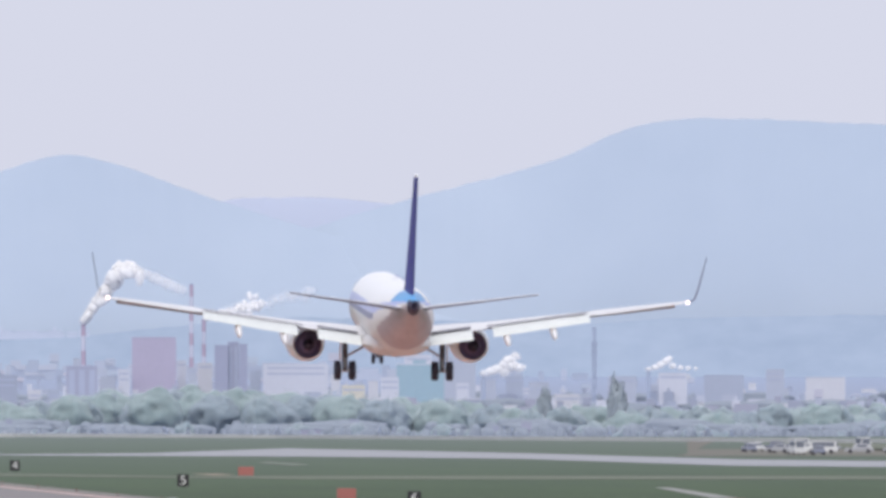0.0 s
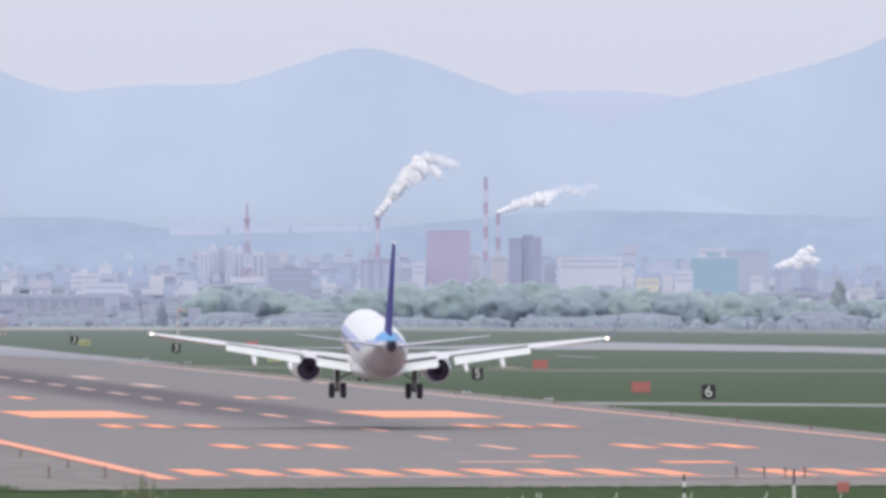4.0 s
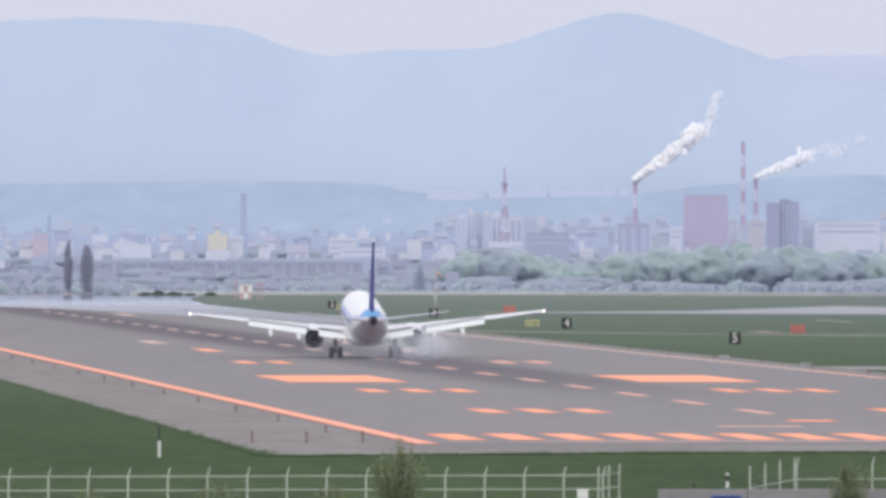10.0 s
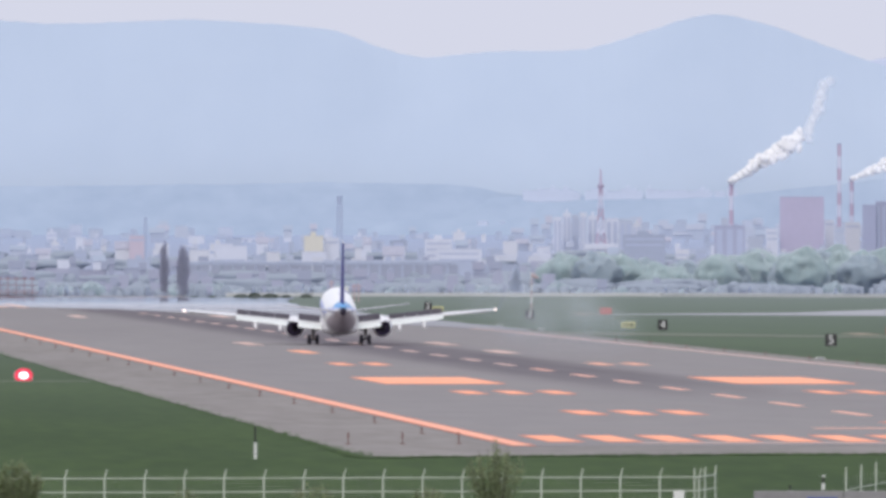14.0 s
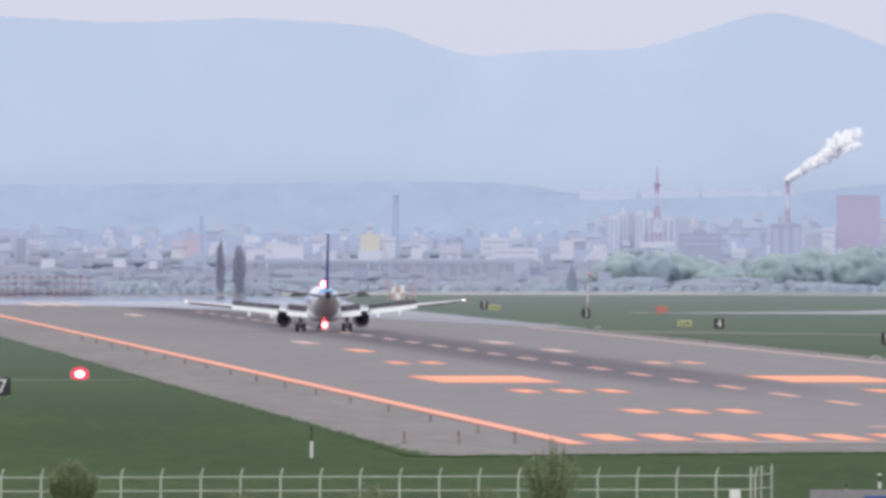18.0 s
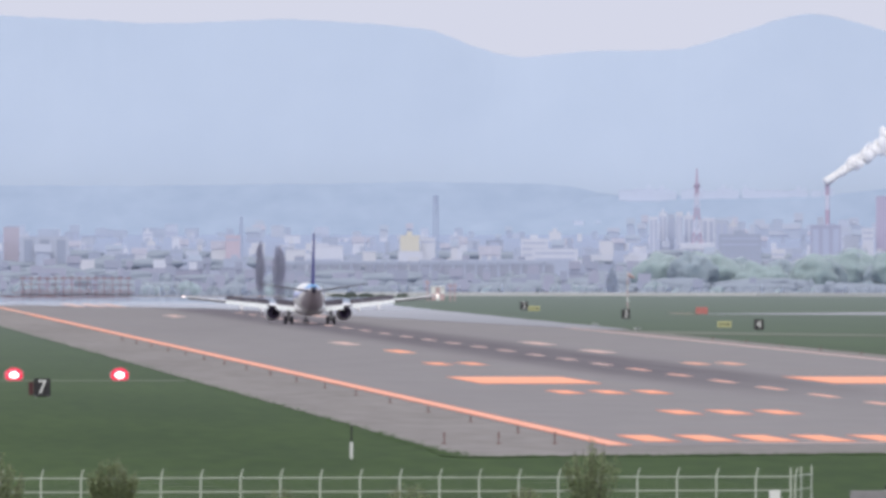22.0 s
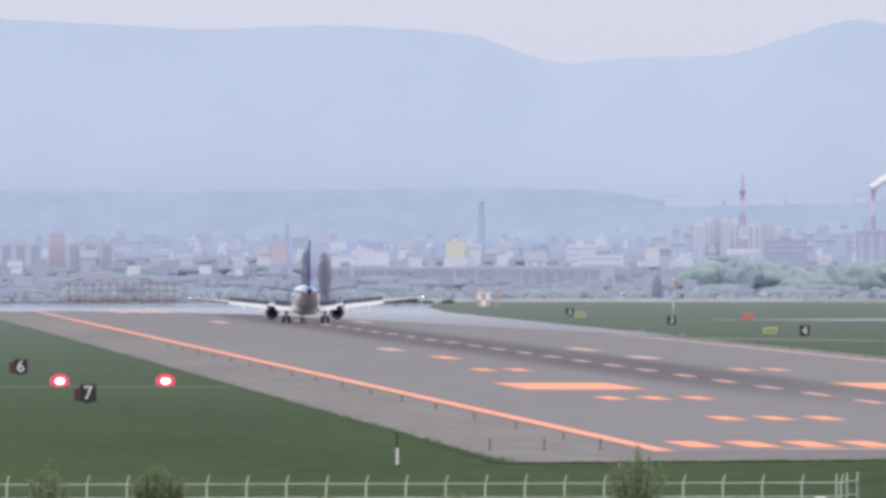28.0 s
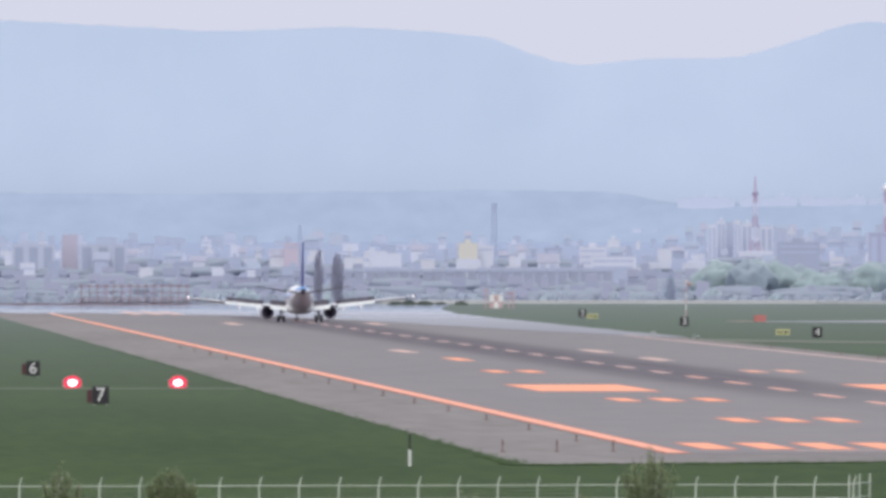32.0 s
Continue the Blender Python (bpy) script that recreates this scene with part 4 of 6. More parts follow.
for x, y, turn, ln, h, paint, name, lab in ((291.1, 2722, 30, 4.3, 1.45, CARWHITE, "car", "white hatchback parked on the dirt lot"),
                                            (287.0, 2690, 5, 4.4, 1.4, CARBLUE, "car", "dark slate-blue saloon parked on the dirt lot"),
                                            (288.6, 2660, 60, 4.3, 1.45, CARSILVER, "car", "silver hatchback parked at a slant"),
                                            (283.6, 2590, 10, 4.6, 2.3, CARWHITE, "van", "tall white van parked on the dirt lot"),
                                            (287.2, 2592, 0, 4.2, 1.45, CARBLUE, "car", "dark saloon parked beside a white van"),
                                            (293.0, 2640, 80, 5.2, 1.9, CARWHITE, "van", "long white van parked side-on"),
                                            (299.5, 2645, 85, 4.6, 1.5, CARSILVER, "car", "silver estate car parked side-on"),
                                            (296.8, 2700, 70, 4.4, 1.45, CARWHITE, "car", "white estate car parked on the dirt lot"),
                                            (302.4, 2715, 40, 4.2, 1.45, CARSILVER, "car", "silver hatchback at the back of the lot"),
                                            (308.5, 2720, 10, 4.8, 2.2, CARWHITE, "van", "tall white van at the back of the lot"),
                                            (298.6, 2760, 75, 4.3, 1.45, CARBLUE, "car", "dark saloon at the back of the lot"),
                                            (304.6, 2780, 80, 4.5, 1.9, CARWHITE, "van", "white van at the back of the lot"),
                                            (311.6, 2660, 60, 4.3, 1.45, CARSILVER, "car", "silver saloon parked by the lot's edge"),
                                            (315.5, 2690, 20, 4.3, 1.45, CARWHITE, "car", "white hatchback parked by the lot's edge"),
                                            (305.5, 2650, 15, 4.3, 1.45, CARWHITE, "car", "white saloon parked by the lot's edge")):
    vehicle(x, y, turn, ln, h, paint, name, lab)
sheet("dirt_track", [(262.0, 2560), (322.0, 2560), (322.0, 2800), (290.0, 2800), (352.0, 3350), (345.0, 3350), (272.0, 2640)], DIRT, .05, "bare brown dirt track and parking lot", category="track")


# ---------------------------------------------------------------- low white light units beside the runway
def light_unit(x, y):
    s = thing("light_unit", "low white light box on two short legs by the runway edge", "light", pose(x, y, rise(y)), "light units by the runway edge")
    part("housing", box(bmesh.new(), -.40, .40, -.3, .3, .14, .28, .03), SIGNWHITE, s)
    for o in (-.34, .34):
        part("leg", rod(bmesh.new(), (o * .3, 0, -.02), (o * .3, 0, .16), .035), STEEL, s)
    part("lens", box(bmesh.new(), -.30, .30, -.32, -.30, .17, .25, .01), CARGLASS, s)


HOLDPAINT = surface("faded_hold_paint", (0.42, 0.35, 0.27), 0.8, coarse=0.3, fine=3.0)
for x, y in ((118.2, 1630), (118.9, 1537), (121.0, 2258), (120.8, 2155)):
    light_unit(x, y)
sheet("holding_line", [(153.2, 2050), (156.1, 2050), (156.1, 2078), (153.2, 2078)], HOLDPAINT, .09, "faded buff holding line on the old strip", category="marking")
sheet("holding_line", [(151.7, 2600), (154.4, 2590), (154.4, 2616), (151.7, 2626)], HOLDPAINT, .09, "faded buff holding line on the far taxiway", category="marking")
sheet("paved_patch", [(183.8, 2368), (185.6, 2368), (185.6, 2306), (183.8, 2306)], STRIP, .05, "small pale paved patch in the grass", category="pavement")


# ---------------------------------------------------------------- distance: mountains, hills
def range_of_hills(name, label, keys, d_foot, d_top, w_foot, material, rough, seed, step=5):
    """A ridge whose crest rises and falls between the keys (bearing, rise), sloping from its foot."""
    us = np.arange(keys[0][0], keys[-1][0] + step, step)
    ku, kw = [k[0] for k in keys], [k[1] for k in keys]
    crest = np.interp(us, ku, kw)
    ker = np.hanning(25)
    pad = np.pad(crest, 12, mode="edge")
    crest = np.convolve(pad, ker / ker.sum(), mode="valid")
    rows = 14
    vs, fs = [], []
    for i, u in enumerate(us):
        top = crest[i] + rough * (noise.noise((u * .012, seed, 0)) + .5 * noise.noise((u * .045, seed, 5)))
        for j in range(rows + 1):
            s = j / rows
            if j == rows:    # single trees along the crest
                top += rough * .22 * noise.noise((u * .19, seed, 7))
            spur = rough * 2.2 * math.sin(math.pi * s) * noise.noise((u * .006 + seed, s * 1.5, 2))
            vs.append(far(u, w_foot + (top - w_foot) * s ** .9 + spur, d_foot + (d_top - d_foot) * s))
    k = rows + 1
    for i in range(len(us) - 1):
        for j in range(k - 1):
            fs.append((i * k + j, (i + 1) * k + j, (i + 1) * k + j + 1, i * k + j + 1))
    me = bpy.data.meshes.new(name)
    me.from_pydata(vs, [], fs)
    me.polygons.foreach_set("use_smooth", [True] * len(fs))
    me.materials.append(material)
    return tagged(new(name, me), label, "mountain", kind="structure")


# distance haze is mixed into the mountain and hill colours
MOUNTAIN = surface("haze_blue_mountain", (0.433, 0.505, 0.611), 1.0, other=(0.403, 0.476, 0.585), coarse=0.012, fine=0.05, amount=0.6, spec=0.0)
FARMOUNT = surface("haze_pale_mountain", (0.535, 0.59, 0.73), 1.0, other=(0.525, 0.58, 0.72), coarse=0.012, fine=0.06, amount=0.4, spec=0.0)
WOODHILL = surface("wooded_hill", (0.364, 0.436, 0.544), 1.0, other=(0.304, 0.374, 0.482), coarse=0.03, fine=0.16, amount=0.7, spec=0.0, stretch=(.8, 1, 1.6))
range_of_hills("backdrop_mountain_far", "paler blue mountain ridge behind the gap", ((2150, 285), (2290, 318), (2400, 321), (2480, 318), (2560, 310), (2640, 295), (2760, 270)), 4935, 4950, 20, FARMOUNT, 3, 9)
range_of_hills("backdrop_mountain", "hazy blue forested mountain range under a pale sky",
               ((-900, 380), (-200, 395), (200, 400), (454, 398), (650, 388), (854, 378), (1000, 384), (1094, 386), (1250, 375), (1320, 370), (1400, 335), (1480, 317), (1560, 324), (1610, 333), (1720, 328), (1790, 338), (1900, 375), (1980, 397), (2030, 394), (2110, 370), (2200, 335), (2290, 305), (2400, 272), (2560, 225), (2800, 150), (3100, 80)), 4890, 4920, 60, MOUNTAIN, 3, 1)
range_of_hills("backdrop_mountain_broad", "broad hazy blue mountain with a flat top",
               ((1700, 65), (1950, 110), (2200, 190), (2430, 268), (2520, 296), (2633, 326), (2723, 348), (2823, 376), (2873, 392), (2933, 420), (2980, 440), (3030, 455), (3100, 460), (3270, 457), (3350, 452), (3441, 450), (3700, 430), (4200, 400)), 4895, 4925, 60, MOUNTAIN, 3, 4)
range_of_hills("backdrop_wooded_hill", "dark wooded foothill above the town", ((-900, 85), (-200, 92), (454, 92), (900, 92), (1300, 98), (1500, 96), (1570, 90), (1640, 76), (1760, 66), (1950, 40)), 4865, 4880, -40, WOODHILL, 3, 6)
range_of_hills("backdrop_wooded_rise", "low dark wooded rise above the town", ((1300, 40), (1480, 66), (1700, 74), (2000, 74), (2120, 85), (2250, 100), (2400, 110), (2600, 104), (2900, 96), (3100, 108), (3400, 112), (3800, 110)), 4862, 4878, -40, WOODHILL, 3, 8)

# ---------------------------------------------------------------- town
def town_paint(name, c, k=0.93):
    return surface(name, c, 0.9, other=tuple(q * k for q in c), coarse=0.1, fine=0.8, spec=0.1)


# town colours are blued and flattened to hold the distance haze
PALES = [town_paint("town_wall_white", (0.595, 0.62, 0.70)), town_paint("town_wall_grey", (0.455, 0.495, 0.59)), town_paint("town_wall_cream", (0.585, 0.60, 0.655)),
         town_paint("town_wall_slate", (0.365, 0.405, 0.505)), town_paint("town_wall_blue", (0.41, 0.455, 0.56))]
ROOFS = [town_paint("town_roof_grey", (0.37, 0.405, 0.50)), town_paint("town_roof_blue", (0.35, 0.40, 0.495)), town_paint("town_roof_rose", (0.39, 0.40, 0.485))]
# darker than the walls, to offset the stronger light on the slopes
DUSKROOF = [town_paint("hazed_roof_slate", (0.262, 0.288, 0.372)), town_paint("hazed_roof_violet", (0.280, 0.296, 0.380))]
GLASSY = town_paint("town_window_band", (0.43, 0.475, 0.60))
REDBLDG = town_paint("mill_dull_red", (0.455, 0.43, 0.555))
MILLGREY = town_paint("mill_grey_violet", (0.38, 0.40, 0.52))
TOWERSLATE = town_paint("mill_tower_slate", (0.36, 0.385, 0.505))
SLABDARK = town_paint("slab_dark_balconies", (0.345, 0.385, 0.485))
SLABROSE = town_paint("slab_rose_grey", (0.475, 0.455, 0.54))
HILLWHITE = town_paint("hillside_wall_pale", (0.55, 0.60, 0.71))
# slope walls: contrast pressed closer still, for thicker haze
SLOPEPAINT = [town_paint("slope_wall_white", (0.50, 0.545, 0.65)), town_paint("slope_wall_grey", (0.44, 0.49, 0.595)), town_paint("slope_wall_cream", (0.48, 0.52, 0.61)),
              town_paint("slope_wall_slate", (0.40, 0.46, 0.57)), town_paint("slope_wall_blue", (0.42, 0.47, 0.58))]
DUSKY = [town_paint("hazed_quarter_violet", (0.335, 0.36, 0.455)), town_paint("hazed_quarter_slate", (0.325, 0.355, 0.45)), town_paint("hazed_quarter_grey", (0.350, 0.378, 0.468)), town_paint("hazed_quarter_brown", (0.338, 0.350, 0.438))]
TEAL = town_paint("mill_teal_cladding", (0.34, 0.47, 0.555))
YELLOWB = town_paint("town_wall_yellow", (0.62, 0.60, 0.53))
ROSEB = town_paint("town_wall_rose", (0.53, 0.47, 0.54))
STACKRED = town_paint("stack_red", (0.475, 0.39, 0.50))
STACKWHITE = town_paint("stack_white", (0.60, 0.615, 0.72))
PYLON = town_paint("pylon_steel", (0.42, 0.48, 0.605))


def building(u0, u1, w_top, d, wall, label="pale block in the hazy town", bands=3, vertical=False, roof=None, gable=False, hat=False, group="town buildings", w_base=None, glass=None, name="town_building"):
    """A building between two bearings, its eaves at rise w_top, standing on the plain d metres off."""
    a, b = far(u0, w_top, d), far(u1, w_top, d)
    w = (b - a).length
    y = (a.y + b.y) / 2
    z0 = rise(y) - 0.3 if w_base is None else far(u0, w_base, d).z
    h = a.z - z0
    if h < 0.8:
        return
    s = thing("house" if gable else name, label, "building", pose((a.x + b.x) / 2, y, z0, 0, 0, -math.degrees((u0 + u1) / 2 / PIXELS_PER_RADIAN)), group)
    dp = min(8, max(3, w * .6))
    part("wall", box(bmesh.new(), -w / 2, w / 2, 0, dp, 0, h), wall, s)
    rf = roof or ROOFS[0]
    if gable:
        bm = bmesh.new()
        g = h * .35 + .5
        loft(bm, [[(x, -.2, h), (x, dp + .2, h), (x, dp / 2, h + g)] for x in (-w / 2 - .2, w / 2 + .2)])
        part("roof", bm, rf, s)
    else:
        part("roof", box(bmesh.new(), -w / 2 - .05, w / 2 + .05, -.05, dp + .05, h, h + .25), wall if roof is None or roof in ROOFS else roof, s)
    if hat:
        part("roof_house", box(bmesh.new(), -w * .16, w * .12, dp * .2, dp * .7, h + .25, h + 1.2), wall, s)
    if vertical:
        n = bands
        for i in range(n):
            x = -w / 2 + w * (i + .5) / n
            part("window", box(bmesh.new(), x - w / n * .28, x + w / n * .30, -.06, 0, h * .1, h * .93), glass or GLASSY, s)
    else:
        for i in range(bands):
            z = h - (i + .75) * (h * .9 / max(1, bands) if h < 6 else 1.5)
            if z > .3:
                part("window", box(bmesh.new(), -w * .44, w * .44, -.06, 0, z, z + .45), GLASSY, s)


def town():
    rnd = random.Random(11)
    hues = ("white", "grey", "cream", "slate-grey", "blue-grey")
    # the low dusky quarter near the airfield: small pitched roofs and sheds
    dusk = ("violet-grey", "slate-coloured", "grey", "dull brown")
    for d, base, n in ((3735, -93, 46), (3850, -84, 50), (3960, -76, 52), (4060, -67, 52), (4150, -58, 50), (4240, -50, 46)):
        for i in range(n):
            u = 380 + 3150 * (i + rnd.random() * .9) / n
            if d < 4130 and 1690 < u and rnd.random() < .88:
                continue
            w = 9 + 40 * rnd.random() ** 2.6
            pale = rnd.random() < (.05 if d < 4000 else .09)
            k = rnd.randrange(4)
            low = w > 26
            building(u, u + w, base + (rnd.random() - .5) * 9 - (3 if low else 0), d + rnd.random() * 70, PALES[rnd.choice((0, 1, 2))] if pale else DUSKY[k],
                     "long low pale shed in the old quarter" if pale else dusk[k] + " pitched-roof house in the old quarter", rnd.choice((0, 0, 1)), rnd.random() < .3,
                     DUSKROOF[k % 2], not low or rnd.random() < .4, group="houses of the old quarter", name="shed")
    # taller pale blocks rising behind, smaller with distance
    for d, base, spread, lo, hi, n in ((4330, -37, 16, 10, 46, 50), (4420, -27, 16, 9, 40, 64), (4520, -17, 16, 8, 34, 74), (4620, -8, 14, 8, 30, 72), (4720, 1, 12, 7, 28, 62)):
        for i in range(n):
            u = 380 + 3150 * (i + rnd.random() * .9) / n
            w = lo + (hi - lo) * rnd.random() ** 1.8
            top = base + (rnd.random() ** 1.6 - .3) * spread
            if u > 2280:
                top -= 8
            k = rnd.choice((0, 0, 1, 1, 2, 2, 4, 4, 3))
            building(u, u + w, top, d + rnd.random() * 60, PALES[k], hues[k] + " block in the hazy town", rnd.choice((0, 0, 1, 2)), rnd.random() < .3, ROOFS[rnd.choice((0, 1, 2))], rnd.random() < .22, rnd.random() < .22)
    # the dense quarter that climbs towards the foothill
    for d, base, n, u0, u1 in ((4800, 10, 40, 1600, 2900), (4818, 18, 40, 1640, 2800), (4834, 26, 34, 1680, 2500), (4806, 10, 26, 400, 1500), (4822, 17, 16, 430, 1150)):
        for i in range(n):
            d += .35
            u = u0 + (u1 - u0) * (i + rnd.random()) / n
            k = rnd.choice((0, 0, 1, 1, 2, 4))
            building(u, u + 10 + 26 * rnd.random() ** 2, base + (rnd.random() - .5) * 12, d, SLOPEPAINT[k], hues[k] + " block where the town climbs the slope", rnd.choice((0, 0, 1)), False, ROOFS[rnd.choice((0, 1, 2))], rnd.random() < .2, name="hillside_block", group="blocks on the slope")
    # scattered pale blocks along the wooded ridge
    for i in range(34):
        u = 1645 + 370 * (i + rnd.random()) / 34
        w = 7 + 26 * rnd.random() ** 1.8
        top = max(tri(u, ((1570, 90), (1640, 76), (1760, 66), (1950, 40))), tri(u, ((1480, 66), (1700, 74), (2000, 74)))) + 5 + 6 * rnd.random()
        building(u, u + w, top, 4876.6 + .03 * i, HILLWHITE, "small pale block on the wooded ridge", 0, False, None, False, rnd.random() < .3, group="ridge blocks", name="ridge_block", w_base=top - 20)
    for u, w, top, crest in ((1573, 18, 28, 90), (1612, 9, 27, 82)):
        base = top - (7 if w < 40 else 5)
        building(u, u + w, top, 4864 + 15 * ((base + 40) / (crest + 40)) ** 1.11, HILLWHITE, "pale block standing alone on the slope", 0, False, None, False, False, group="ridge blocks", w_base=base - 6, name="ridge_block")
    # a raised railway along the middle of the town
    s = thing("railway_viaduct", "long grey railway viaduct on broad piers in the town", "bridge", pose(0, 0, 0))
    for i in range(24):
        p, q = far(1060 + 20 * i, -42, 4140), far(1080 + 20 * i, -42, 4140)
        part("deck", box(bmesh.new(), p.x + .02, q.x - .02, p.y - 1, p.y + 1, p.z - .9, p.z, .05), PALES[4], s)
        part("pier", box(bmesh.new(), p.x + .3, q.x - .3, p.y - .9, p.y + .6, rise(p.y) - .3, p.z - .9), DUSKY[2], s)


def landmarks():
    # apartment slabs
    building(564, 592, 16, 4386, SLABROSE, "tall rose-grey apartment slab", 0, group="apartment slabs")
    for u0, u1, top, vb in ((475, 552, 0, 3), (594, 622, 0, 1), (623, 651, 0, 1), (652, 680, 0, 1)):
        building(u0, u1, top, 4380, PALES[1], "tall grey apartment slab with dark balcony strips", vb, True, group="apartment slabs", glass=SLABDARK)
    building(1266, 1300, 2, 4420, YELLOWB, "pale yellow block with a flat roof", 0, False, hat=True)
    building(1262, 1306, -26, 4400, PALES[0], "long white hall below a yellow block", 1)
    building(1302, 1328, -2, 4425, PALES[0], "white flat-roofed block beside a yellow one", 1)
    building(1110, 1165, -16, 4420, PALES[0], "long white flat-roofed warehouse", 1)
    building(957, 983, 2, 4430, ROSEB, "small rose-coloured flat-roofed block", 1)
    building(1480, 1528, -4, 4300, PALES[0], "white stepped office building with window bands", 5, False, hat=True)
    building(1500, 1580, -22, 4290, PALES[0], "white office wing with window bands", 4)
    building(1575, 1648, -48, 4200, PALES[3], "dark slate-coloured low hall", 1)
    building(1300, 1570, -42, 4230, PALES[4], "long low grey-blue hall", 1)
    for i, (u0, u1, top) in enumerate(((1707, 1722, 35), (1724, 1738, 42), (1740, 1752, 39), (1754, 1766, 43), (1768, 1786, 37), (1800, 1822, 33), (1824, 1846, 29), (1848, 1862, 23))):
        building(u0, u1, top, 4560 + 9 * (i % 3), PALES[(0, 0, 1, 2)[i % 4]], "tall white apartment tower with balcony strips", 2, True, group="apartment towers", name="apartment_tower", hat=i % 3 == 1)
    building(1830, 1905, 4, 4330, PALES[3], "dark slate-coloured flat-roofed block", 2, False, hat=True)
    building(1992, 2046, 20, 4450, MILLGREY, "grey-violet mill block with a flat roof", 3, True, ROOFS[0], group="mill buildings")
    building(2108, 2186, 71, 4480, REDBLDG, "large dull red mill hall", 0, True, ROOFS[0], group="mill buildings")
    for u0, u1, top, n in ((2254, 2278, 57, 0), (2277, 2297, 63, 2), (2298, 2312, 59, 0)):
        building(u0, u1, top, 4480 + n, TOWERSLATE, "dark slate mill tower with light ducts", n, True, ROOFS[0], group="mill buildings", name="mill_tower")
    building(2340, 2455, 24, 4500, PALES[0], "long pale flat-roofed mill hall", 2, group="mill buildings")
    building(2576, 2660, 24, 4420, TEAL, "teal clad building with a white upper floor", 0, True, PALES[0], hat=True)
    building(2590, 2638, 40, 4460, PALES[0], "white plant storey above the teal building", 1)
    building(2640, 2716, 36, 4500, PALES[1], "long pale hall behind the teal building", 1)
    building(2480, 2520, -14, 4300, YELLOWB, "cream cube-shaped flat-roofed house", 1)
    building(2682, 2704, -10, 4280, PALES[0], "narrow white flat-roofed block", 1)
    building(2548, 2580, 0, 4350, PALES[0], "plain white flat-roofed block", 2)
    building(2855, 2900, -30, 4250, PALES[2], "pale pavilion with a red base line", 1, roof=ROOFS[2])
    # smaller works buildings round the chimneys
    for u0, u1, top, k in ((2052, 2078, 2, 1), (2084, 2104, 14, 0), (2188, 2204, 30, 0), (2206, 2222, 18, 1), (2224, 2250, 26, 2), (2316, 2336, 12, 4), (2004, 2016, 34, 1), (2460, 2476, 6, 2), (2526, 2544, -6, 2), (2724, 2752, -4, 1), (2770, 2800, 2, 4), (2810, 2846, -8, 1), (2950, 3000, 2, 1), (3040, 3090, 8, 0), (3120, 3190, 4, 4), (3230, 3262, 14, 1), (3300, 3370, 0, 2)):
        building(u0, u1, top, 4470 + u0 % 40, PALES[k], "small flat-roofed works building by the mill", u0 % 3, False, group="works buildings", name="works_building")


def stack(u, w_top, d, r, bands, label):
    p = far(u, w_top, d)
    s = thing("chimney_stack", label, "chimney", pose(p.x, p.y, rise(p.y) - .3), "mill chimneys")
    h = p.z - rise(p.y) + .3
    for i in range(bands):
        z0, z1 = h - (h - 2) * (i + 1) / bands if i < bands - 1 else 0, h - (h - 2) * i / bands
        part("band", rod(bmesh.new(), (0, 0, z0), (0, 0, z1), r * (1 + .25 * (h - z0) / h), r * (1 + .25 * (h - z1) / h), 14), (STACKRED, STACKWHITE)[i % 2], s)
    part("rim", rod(bmesh.new(), (0, 0, h - .1), (0, 0, h + .15), r * 1.12, r * 1.12, 14), PYLON, s)
    return p


def lattice(name, u, w_top, d, spread, label, mats, arms=0):
    p = far(u, w_top, d)
    z0 = rise(p.y) - .3
    s = thing(name, label, "tower", pose(p.x, p.y, z0))
    h = p.z - z0
    n = 7
    def half(z):
        return spread if name == "pylon" else spread * (1 - z / h) ** 2.2 + .32
    for i in range(n):
        za, zb = h * .85 * i / n, h * .85 * (i + 1) / n
        bm = bmesh.new()
        for sx in (-1, 1):
            for sy in (-1, 1):
                rod(bm, (sx * half(za), sy * half(za), za), (sx * half(zb), sy * half(zb), zb), .16, .16, 5)
            rod(bm, (sx * half(za), -half(za), za), (-sx * half(zb), -half(zb), zb), .10, .10, 5)
            rod(bm, (sx * half(za), half(za), za), (-sx * half(zb), half(zb), zb), .10, .10, 5)
            rod(bm, (sx * half(zb), -half(zb), zb), (sx * half(zb), half(zb), zb), .12, .12, 5)
        rod(bm, (-half(zb), -half(zb), zb), (half(zb), -half(zb), zb), .12, .12, 5)
        part("lattice_section", bm, mats[i % len(mats)], s)
    part("mast_top", rod(bmesh.new(), (0, 0, h * .85), (0, 0, h), *((.35, .16) if name != "pylon" else (spread * .8, spread * 1.25)), 8), mats[0], s)
    for k in range(arms):
        part("cross_arm", box(bmesh.new(), -.9, .9, -.15, .15, h * (.70 + .09 * k), h * (.72 + .09 * k)), mats[0], s)
    if name != "pylon":
        part("platform", rod(bmesh.new(), (0, 0, h * .80), (0, 0, h * .84), .55, .95, 10), mats[0], s)
        part("lower_platform", rod(bmesh.new(), (0, 0, h * .36), (0, 0, h * .385), 1.2, 1.2, 10), mats[1], s)
        part("base_house", box(bmesh.new(), -4.5, 4.5, -2, 2, h * .20, h * .26, .1), PALES[0], s)


